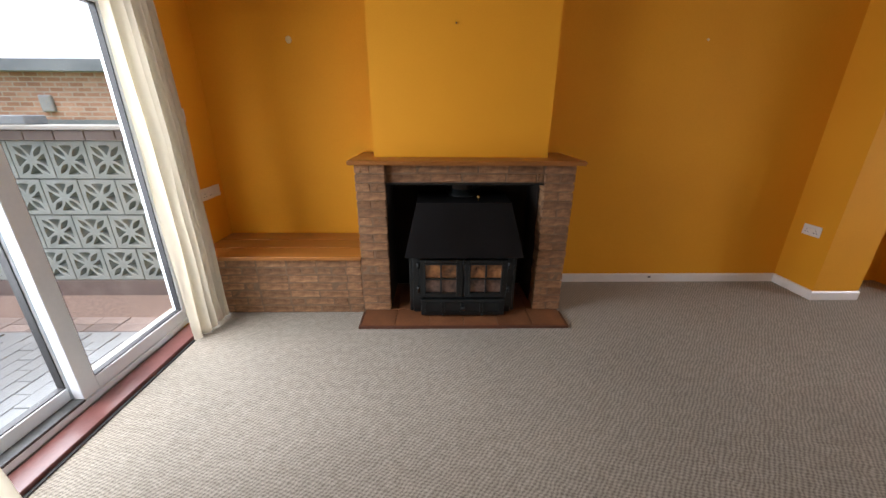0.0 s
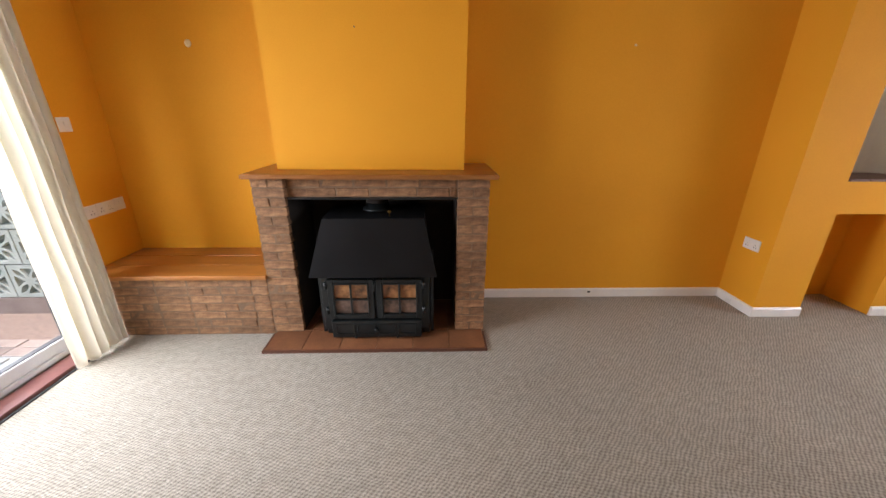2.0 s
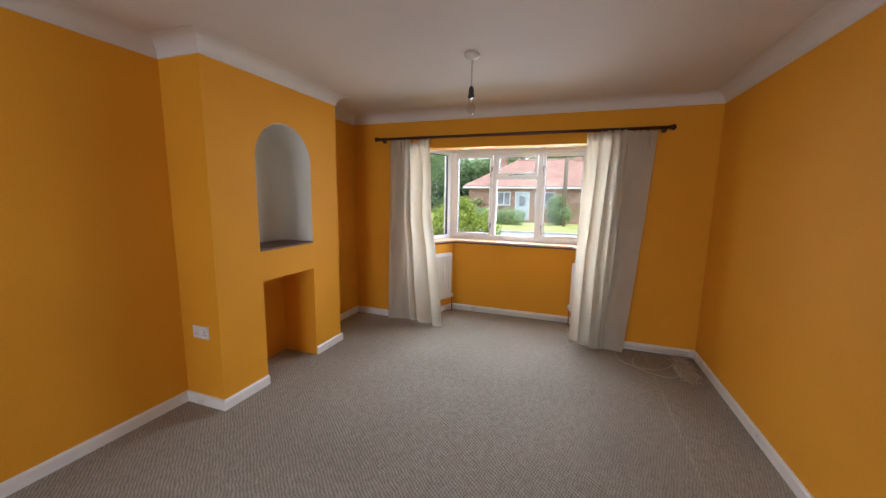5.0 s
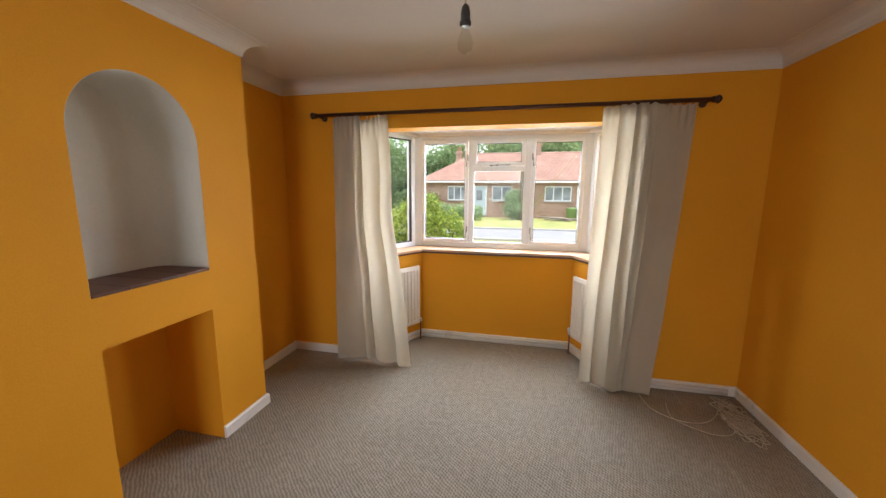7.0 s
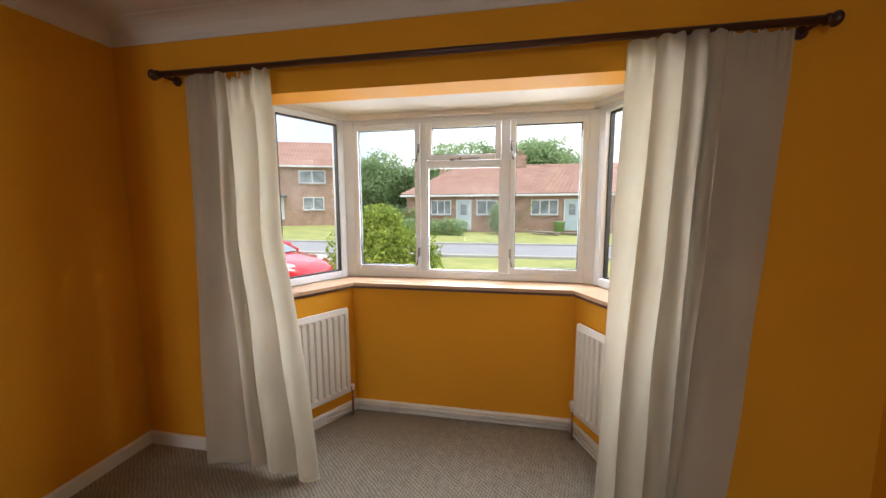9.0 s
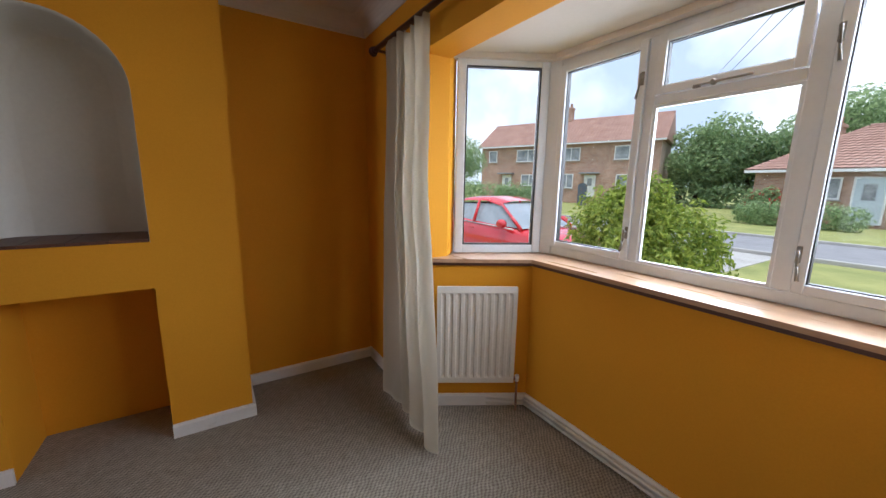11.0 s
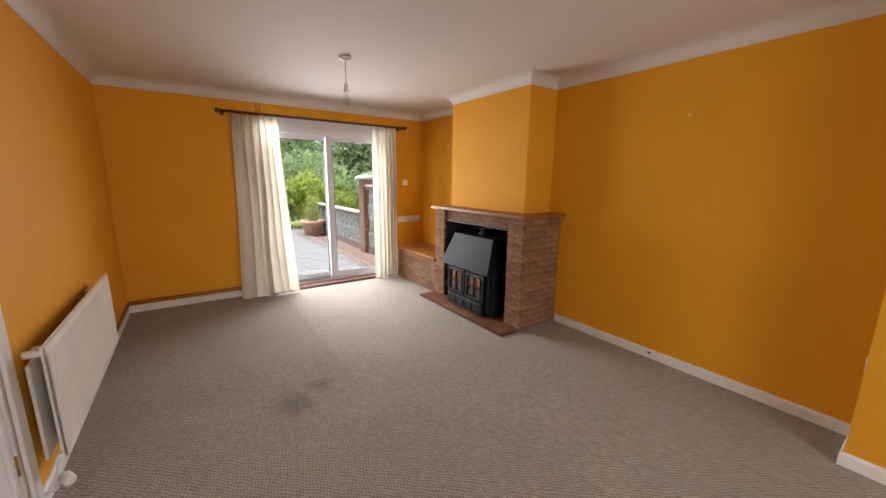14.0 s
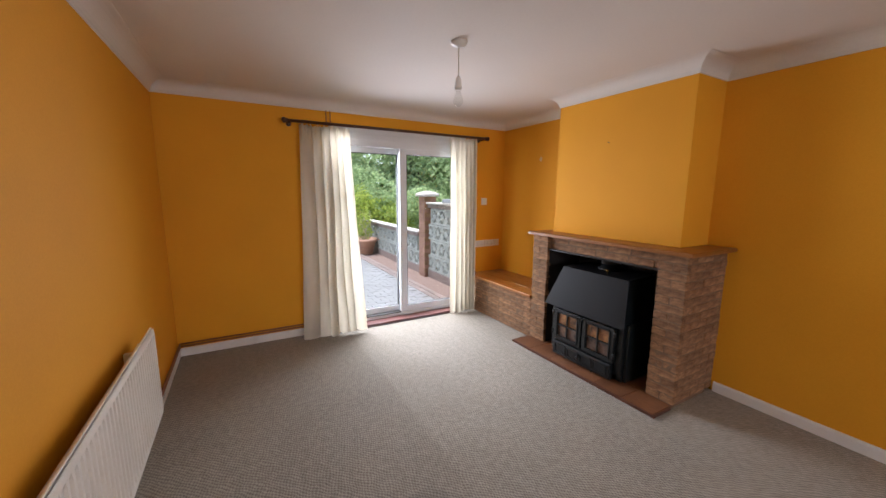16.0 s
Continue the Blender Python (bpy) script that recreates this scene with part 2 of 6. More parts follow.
def cloth_material(name, colour, through_light=0.35):
    m, nt, b = material(name, 0.9)
    v = coords(nt)
    n1 = node(nt, "ShaderNodeTexNoise", Scale=3, Detail=4)
    n2 = node(nt, "ShaderNodeTexNoise", Scale=220, Detail=2)
    for n in (n1, n2):
        nt.links.new(v, n.inputs["Vector"])
    col = ramped(nt, n1.outputs["Fac"], [(0.3, tuple(c * 0.93 for c in colour)), (0.7, colour)])
    nt.links.new(col, b.inputs["Base Color"])
    bumped(nt, b, n2.outputs["Fac"], 0.15, 0.002)
    tr = nt.nodes.new("ShaderNodeBsdfTranslucent")
    nt.links.new(col, tr.inputs["Color"])
    mix = node(nt, "ShaderNodeMixShader", Fac=through_light)
    nt.links.new(b.outputs[0], mix.inputs[1])
    nt.links.new(tr.outputs[0], mix.inputs[2])
    nt.links.new(mix.outputs[0], nt.nodes["Material Output"].inputs["Surface"])
    return m


curtain_cloth = cloth_material("cream_curtain_cloth", (0.77, 0.73, 0.625), 0.30)


def glass_material(name="window_glass", tint=(0.96, 0.98, 0.97)):
    m, nt, b = material(name)
    nt.nodes.remove(b)
    clear = nt.nodes.new("ShaderNodeBsdfTransparent")
    clear.inputs["Color"].default_value = (*tint, 1)
    gloss = nt.nodes.new("ShaderNodeBsdfGlossy")
    gloss.inputs["Roughness"].default_value = 0.01
    facing = node(nt, "ShaderNodeLayerWeight", Blend=0.5)
    steep = nt.nodes.new("ShaderNodeMath")
    steep.operation = "POWER"
    steep.inputs[1].default_value = 5.0
    fres = nt.nodes.new("ShaderNodeMath")
    fres.operation = "MULTIPLY_ADD"
    fres.inputs[1].default_value, fres.inputs[2].default_value = 0.5, 0.006
    nt.links.new(facing.outputs["Facing"], steep.inputs[0])
    nt.links.new(steep.outputs[0], fres.inputs[0])
    mix = nt.nodes.new("ShaderNodeMixShader")
    nt.links.new(fres.outputs[0], mix.inputs[0])
    nt.links.new(clear.outputs[0], mix.inputs[1])
    nt.links.new(gloss.outputs[0], mix.inputs[2])
    nt.links.new(mix.outputs[0], nt.nodes["Material Output"].inputs["Surface"])
    return m


glass = glass_material()


# ---- building helpers ----
def box(bm, x0, x1, y0, y1, z0, z1, m=None, bevel=0.0):
    vs = [bm.verts.new((x, y, z)) for z in (z0, z1) for x, y in ((x0, y0), (x1, y0), (x1, y1), (x0, y1))]
    fs = [bm.faces.new([vs[i] for i in q]) for q in ((3, 2, 1, 0), (4, 5, 6, 7), (0, 1, 5, 4), (1, 2, 6, 5), (2, 3, 7, 6), (3, 0, 4, 7))]
    if bevel:
        edges = list({e for f in fs for e in f.edges})
        made = bmesh.ops.bevel(bm, geom=edges, offset=bevel, segments=2, affect="EDGES", profile=0.5)
        vs = list({v for f in made["faces"] for v in f.verts} | {v for v in vs if v.is_valid})
    if m is not None:
        bmesh.ops.transform(bm, matrix=m, verts=vs)
    return bm


def prism(bm, outline, z0, z1):
    """An upright prism over a counter-clockwise outline."""
    lo = [bm.verts.new((x, y, z0)) for x, y in outline]
    hi = [bm.verts.new((x, y, z1)) for x, y in outline]
    n = len(outline)
    bm.faces.new(lo[::-1])
    bm.faces.new(hi)
    for i in range(n):
        bm.faces.new((lo[i], lo[(i + 1) % n], hi[(i + 1) % n], hi[i]))
    return bm


def tube(bm, a, b, r0, r1=None, sides=12, caps=True):
    r1 = r0 if r1 is None else r1
    a, b = Vector(a), Vector(b)
    q = (b - a).to_track_quat("Z", "Y")
    rings = []
    for p, r in ((a, r0), (b, r1)):
        rings.append([bm.verts.new(p + q @ Vector((r * math.cos(2 * math.pi * i / sides), r * math.sin(2 * math.pi * i / sides), 0))) for i in range(sides)])
    for i in range(sides):
        f = bm.faces.new((rings[0][i], rings[0][(i + 1) % sides], rings[1][(i + 1) % sides], rings[1][i]))
        f.smooth = True
    if caps:
        bm.faces.new(rings[0][::-1])
        bm.faces.new(rings[1])
    return bm


def turned(bm, at, profile, sides=20, axis=(0, 0, 1)):
    """A turned body: profile is rows of (radius, height) along axis."""
    q = Vector(axis).to_track_quat("Z", "Y")
    rings = [[bm.verts.new(Vector(at) + q @ Vector((r * math.cos(2 * math.pi * i / sides), r * math.sin(2 * math.pi * i / sides), h))) for i in range(sides)] for r, h in profile]
    for lo, hi in zip(rings, rings[1:]):
        for i in range(sides):
            f = bm.faces.new((lo[i], lo[(i + 1) % sides], hi[(i + 1) % sides], hi[i]))
            f.smooth = True
    bm.faces.new(rings[0][::-1])
    bm.faces.new(rings[-1])
    return bm


def mesh(bm, name, mat):
    me = bpy.data.meshes.new(name)
    bmesh.ops.recalc_face_normals(bm, faces=bm.faces)
    bm.to_mesh(me)
    bm.free()
    me.materials.append(mat)
    return me


def part(name, bm, mat, parent=None, label="", m=None):
    ob = new(name, mesh(bm, name, mat))
    if parent is not None:
        ob.parent = parent
    if m is not None:
        ob.matrix_basis = m
    return tagged(ob, label)


def thing(name, at=(0, 0, 0), label="", category="", group="", kind="", rz=0):
    ob = new(name)
    ob.empty_display_size = 0.1
    ob.matrix_basis = pose(*at, 0, 0, rz)
    return tagged(ob, label, category, group, kind)


def solid(name, bm, mat, label="", category="", group="", kind="structure"):
    return tagged(part(name, bm, mat), label, category, group, kind)


def nb():
    return bmesh.new()


# ---- the room ----
X0, X1, Y0, Y1, H = -1.63, 5.34, -0.69, 3.01, 2.40
BAY = [(5.40, 2.22), (5.92, 1.915), (5.92, 0.445), (5.40, 0.19)]
WIN = [(5.665, 2.313), (6.19, 2.035), (6.19, 0.30), (5.665, 0.054)]
OUT = [(5.40, 2.60), (6.25, 2.13), (6.25, 0.20), (5.40, -0.18)]
DOOR_Y0, DOOR_Y1, DOOR_TOP = 0.74, 2.40, 2.18

bm = nb()
box(bm, X0 - 0.02, X1, Y0 - 0.02, Y1 + 0.02, -0.12, 0.0)
prism(bm, [(X1, BAY[3][1] - 0.03), (BAY[2][0] + 0.02, BAY[2][1] - 0.02), (BAY[1][0] + 0.02, BAY[1][1] + 0.02), (X1, BAY[0][1] + 0.03)], -0.12, 0.0)
solid("floor", bm, carpet, "beige grey loop-pile carpet, worn near the walkway", "carpet")
solid("ceiling", box(nb(), X0 - 0.27, X1 + 0.26, Y0 - 0.2, Y1 + 0.25, H, H + 0.15), ceiling_white, "plain off-white painted ceiling", "ceiling")

solid("wall_north", box(nb(), X0 - 0.27, X1 + 0.26, Y1, Y1 + 0.25, -0.12, H), yellow, "warm yellow painted plaster wall", "wall")
bm = nb()
box(bm, X0 - 0.27, 1.27, Y0 - 0.12, Y0, -0.12, H)
box(bm, 2.07, X1 + 0.26, Y0 - 0.12, Y0, -0.12, H)
box(bm, 1.27, 2.07, Y0 - 0.12, Y0, 2.03, H)
solid("wall_south", bm, yellow, "warm yellow painted plaster wall", "wall")
bm = nb()
box(bm, X0 - 0.14, X0, Y0, DOOR_Y0, -0.12, H)
box(bm, X0 - 0.14, X0, DOOR_Y1, Y1, -0.12, H)
box(bm, X0 - 0.14, X0, DOOR_Y0, DOOR_Y1, DOOR_TOP, H)
solid("wall_west", bm, yellow, "warm yellow painted plaster wall", "wall")
bm = nb()
box(bm, X1, X1 + 0.18, Y0, BAY[3][1], -0.12, H)
box(bm, X1, X1 + 0.18, BAY[0][1], Y1, -0.12, H)
box(bm, X1, X1 + 0.18, BAY[3][1], BAY[0][1], 2.01, H)
prism(bm, [(5.521, 2.221), (5.64, 2.338), (5.66, 2.62), (5.60, 2.63), (5.60, Y1), (5.521, Y1)][::-1], -0.12, 2.30)
prism(bm, [(5.521, 0.189), (5.64, 0.03), (5.66, -0.165), (5.60, -0.175), (5.60, Y0), (5.521, Y0)], -0.12, 2.30)
solid("wall_east", bm, yellow, "warm yellow painted plaster wall", "wall")
bm = prism(nb(), [BAY[3], OUT[3], OUT[2], OUT[1], OUT[0], BAY[0], BAY[1], BAY[2]], -0.12, 0.898)
solid("wall_bay", bm, yellow, "warm yellow painted wall below the bay window", "wall")
solid("bay_ceiling", prism(nb(), [(5.521, OUT[3][1] + 0.1), OUT[2], OUT[1], (5.521, OUT[0][1] - 0.1)], 2.075, 2.30), ceiling_white, "white ceiling of the bay", "ceiling")


def grown(poly, d):
    """The closed outline, moved inward by d (counter-clockwise outline)."""
    out = []
    n = len(poly)
    for i in range(n):
        p, a, b = Vector(poly[i]), Vector(poly[i - 1]), Vector(poly[(i + 1) % n])
        u, v = (p - a).normalized(), (b - p).normalized()
        nu, nv = Vector((-u.y, u.x)), Vector((-v.y, v.x))
        w = nu + nv
        out.append(p + w * (d / max(0.2, w.dot(nu))))
    return out


ROOM = [(X0, Y0), (X1, Y0), (X1, Y1), (4.475, Y1), (4.475, 2.655), (3.15, 2.655), (3.15, Y1), (0.87, Y1), (0.87, 2.635), (-0.335, 2.635), (-0.335, Y1), (X0, Y1)]
bm = nb()
rows = []
for k in range(8):
    a = radians(90 * k / 7)
    d, z = 0.10 * (1 - math.cos(a)), H - 0.086 * (1 - math.sin(a))
    rows.append((d + 0.004, z - 0.001))
rows = [(0.0, H - 0.094), (0.004, H - 0.094)] + [(0.004 + d, z - 0.003) for d, z in rows] + [(0.114, H - 0.003), (0.116, H - 0.001)]
loops = [[bm.verts.new((p.x, p.y, z)) for p in grown(ROOM, d)] for d, z in rows]
for lo, hi in zip(loops, loops[1:]):
    for i in range(len(ROOM)):
        bm.faces.new((lo[i], lo[(i + 1) % len(ROOM)], hi[(i + 1) % len(ROOM)], hi[i]))
solid("coving", bm, ceiling_white, "white plaster coving along the ceiling", "coving")


def skirting(name, pts, h=0.075, t=0.016):
    """Along a run of wall points, the room on its left."""
    bm = nb()
    n = len(pts)
    off = []
    for i in range(n):
        p = Vector(pts[i])
        u = (p - Vector(pts[i - 1])).normalized() if i else None
        v = (Vector(pts[i + 1]) - p).normalized() if i < n - 1 else None
        u, v = u or v, v or u
        nu, nv = Vector((-u.y, u.x)), Vector((-v.y, v.x))
        w = nu + nv
        off.append((p, w / max(0.2, w.dot(nu))))
    rings = []
    for d, z in ((0.0, 0.0), (t, 0.0), (t, h - 0.012), (t * 0.5, h), (0.0, h)):
        rings.append([bm.verts.new((p.x + w.x * d, p.y + w.y * d, z)) for p, w in off])
    for lo, hi in zip(rings, rings[1:]):
        for i in range(n - 1):
            bm.faces.new((lo[i], lo[i + 1], hi[i + 1], hi[i]))
    for i in (0, n - 1):
        bm.faces.new([r[i] for r in rings])
    return solid(name, bm, gloss_white, "white gloss skirting board along the wall", "skirting")


skirting("baseboard", [(X1, BAY[0][1]), (X1, Y1), (4.475, Y1), (4.475, 2.655), (4.10, 2.655)])
skirting("baseboard", [(3.53, 2.655), (3.15, 2.655), (3.15, Y1), (1.03, Y1)])
skirting("baseboard", [(X0, DOOR_Y0 - 0.02), (X0, Y0), (1.19, Y0)])
skirting("baseboard", [(2.15, Y0), (X1, Y0), (X1, BAY[3][1]), BAY[3], BAY[2], BAY[1], BAY[0]])


# ---- chimney breast with the arched niche ----
def niche_breast():
    x0, x1, yf, yb = 3.15, 4.475, 2.655, Y1
    nx0, nx1, zs, zt = 3.52, 4.105, 1.05, 1.735
    ox0, ox1, oz = 3.53, 4.10, 0.82
    cx, rx, rz = (nx0 + nx1) / 2, (nx1 - nx0) / 2, 0.285
    arch = [(cx + rx * math.cos(radians(a)), zt + rz * math.sin(radians(a))) for a in range(0, 181, 9)]
    bm = nb()
    box(bm, x0, ox0, yf, yb, 0, oz)
    box(bm, ox1, x1, yf, yb, 0, oz)
    box(bm, x0, x1, yf, yb, oz, zs)
    box(bm, x0, nx0, yf, yb, zs, zt)
    box(bm, nx1, x1, yf, yb, zs, zt)
    box(bm, x0, nx0, yf, yb, zt, H)
    box(bm, nx1, x1, yf, yb, zt, H)
    for (xa, za), (xb, zb) in zip(arch, arch[1:]):
        lo = [(xb, zb), (xa, za), (xa, H), (xb, H)]
        f = [bm.verts.new((x, yf, z)) for x, z in lo]
        g = [bm.verts.new((x, yb, z)) for x, z in lo]
        bm.faces.new(f)
        bm.faces.new(g[::-1])
        bm.faces.new((f[2], f[3], g[3], g[2]))
    bmesh.ops.remove_doubles(bm, verts=bm.verts, dist=0.0005)
    solid("chimney_breast_niche", bm, yellow, "yellow chimney breast with an arched niche", "chimney breast")
    # the white lining of the niche
    bm = nb()
    line = [(nx1 - 0.003, zs)] + [(cx + (x - cx) * 0.99, zt + (z - zt) * 0.99) for x, z in arch] + [(nx0 + 0.003, zs)]
    rim = [(nx1, zs)] + arch + [(nx0, zs)]
    rings = [[bm.verts.new((x, yf + 0.001, z)) for x, z in rim]]
    deep = yb - 0.02 - yf
    for k in (0.0, 0.15, 0.3, 0.45, 0.58, 0.69, 0.78, 0.86, 0.92, 0.965, 0.99):
        w = (1 - k ** 6) ** (1 / 6)
        rings.append([bm.verts.new((cx + (x - cx) * w, yf + 0.004 + k * deep, zs + (z - zs) * (0.93 + 0.07 * w))) for x, z in line])
    for lo, hi in zip(rings, rings[1:]):
        for i in range(len(line) - 1):
            bm.faces.new((lo[i], lo[i + 1], hi[i + 1], hi[i])).smooth = True
    bm.faces.new(rings[-1])
    solid("niche_lining", bm, niche_white, "off-white plastered lining of the arched niche", "niche")
    shelf = thing("niche_shelf", (cx, yf, zs), "dark brown tiled shelf of the arched niche", "shelf")
    for i in range(4):
        w = (nx1 - nx0 - 0.01) / 4
        bm = box(nb(), -0.5 * w * 4 + i * w + 0.0015, -0.5 * w * 4 + (i + 1) * w - 0.0015, -0.006, 0.33, 0.001, 0.016, None, 0.002)
        part("tile", bm, niche_tile, shelf)


niche_breast()


# ---- fireplace ----
solid("chimney_breast", box(nb(), -0.335, 0.87, 2.635, Y1, 1.126, H), yellow, "yellow chimney breast above the mantel", "chimney breast")
BRICKS = {}


def brick_mesh(l, h, d, seed):
    key = (round(l, 3), round(h, 3), round(d, 3), seed)
    if key not in BRICKS:
        rnd = random.Random(seed * 77 + int(l * 1000))
        bm = box(nb(), 0, l, 0, d, 0, h)
        bmesh.ops.subdivide_edges(bm, edges=[e for e in bm.edges if abs(e.verts[0].co.x - e.verts[1].co.x) > 0.5 * l], cuts=3)
        for v in bm.verts:
            v.co += Vector((rnd.uniform(-0.003, 0.003), rnd.uniform(-0.0012, 0.0012), rnd.uniform(-0.0028, 0.0028)))
        bmesh.ops.bevel(bm, geom=[e for e in bm.edges if e.calc_face_angle(0) > 0.9], offset=0.004, segments=1, affect="EDGES")
        for f in bm.faces:
            f.smooth = False
        BRICKS[key] = mesh(bm, "brick", brick)
    return BRICKS[key]


def lay(parent, m, length, courses, pattern, h=0.0713, d=0.05, joint=0.0075, z0=0.0):
    """Courses of bricks on the plane of m: x along, y into the wall, z up. pattern: two rows of brick lengths."""
    rnd = random.Random(int(length * 1000) + courses)
    for c in range(courses):
        x = 0.0
        i = 0
        row = pattern[c % len(pattern)]
        while x < length - 0.02:
            l = row[i % len(row)]
            l = min(l, length - x)
            if length - x - l < 0.03:
                l = length - x
            ob = new("brick", brick_mesh(l - joint, h - joint, d, rnd.randrange(6)))
            ob.parent = parent
            ob.matrix_basis = m @ pose(x + joint / 2, -rnd.uniform(0.0, 0.007), z0 + c * h + joint / 2)
            x += l
            i += 1


def fireplace():
    fp = thing("fireplace", (0.29, 2.46, 0), "rustic brown brick fireplace with a wooden mantel shelf", "fireplace")
    g = Matrix.Translation((-0.29, -2.46, 0))
    inv = fp.matrix_basis.inverted()
    bm = nb()
    # mortar core: pilasters, lintel and the recess
    box(bm, -0.435, -0.255, 2.472, Y1, 0.022, 1.094)
    box(bm, 0.833, 1.01, 2.472, Y1, 0.022, 1.094)
    box(bm, -0.255, 0.833, 2.512, 2.60, 0.972, 1.094)
    part("core", bm, mortar, fp, "", g)
    for name, bb in (("fire_back", (-0.255, 0.833, 2.93, Y1, 0.022, 0.972)), ("fire_cheek", (-0.255, -0.243, 2.50, 2.93, 0.022, 0.972)), ("fire_cheek", (0.821, 0.833, 2.62, 2.93, 0.022, 0.972)), ("fire_throat", (-0.243, 0.821, 2.62, 2.93, 0.985, 1.09))):
        part(name, box(nb(), *bb), soot, fp, "soot-blackened lining of the fire opening", g)
    part("lintel_bar", box(nb(), -0.25, 0.83, 2.49, 2.60, 0.960, 0.971, None, 0.002), iron, fp, "thin steel lintel bar", g)
    # the shelf wraps round the chimney breast
    bm = prism(nb(), [(-0.475, 2.42), (1.066, 2.42), (1.066, Y1), (0.872, Y1), (0.872, 2.633), (-0.337, 2.633), (-0.337, Y1), (-0.475, Y1)], 1.096, 1.125)
    bmesh.ops.bevel(bm, geom=[e for e in bm.edges if abs(e.verts[0].co.z - e.verts[1].co.z) < 0.001], offset=0.005, segments=2, affect="EDGES")
    part("mantel_shelf", bm, oak, fp, "brown varnished wooden mantel shelf", g)
    return fp, g


FP, FPG = fireplace()

hearth = thing("hearth", (0.29, 2.36, 0), "low hearth of reddish brown quarry tiles", "hearth")
HG = Matrix.Translation((-0.29, -2.36, 0))
part("bed", box(nb(), -0.435, 1.01, 2.255, 2.925, 0.0, 0.012), mortar, hearth, "", HG)
for i in range(6):
    for j in range(3):
        w, d = 1.445 / 6, 0.222
        part("tile", box(nb(), -0.435 + i * w + 0.002, -0.435 + (i + 1) * w - 0.002, 2.255 + j * d + 0.002, min(2.925, 2.255 + (j + 1) * d - 0.002), 0.010, 0.022, None, 0.002), quarry, hearth, "", HG)
bm = nb()
box(bm, -0.445, 1.022, 2.243, 2.254, 0, 0.02)
box(bm, -0.446, -0.436, 2.255, 2.45, 0, 0.02)
box(bm, 1.012, 1.022, 2.255, 2.45, 0, 0.02)
part("edging", bm, dark_wood, hearth, "thin brown wooden edging strip", HG)

bench = thing("fireside_bench", (-1.03, 2.72, 0), "low brick bench with orange pine boards", "bench")
BG = Matrix.Translation((1.03, -2.72, 0))
part("core", box(nb(), X0 + 0.002, -0.438, 2.478, Y1 - 0.002, 0.0, 0.428), mortar, bench, "", BG)
yb = 2.445
for w in (0.20, 0.185, 0.178):
    part("board", box(nb(), X0 + 0.004, -0.437, yb + 0.0015, yb + w - 0.0015, 0.430, 0.460, None, 0.004), pine, bench, "orange varnished pine board", BG)
    yb += w


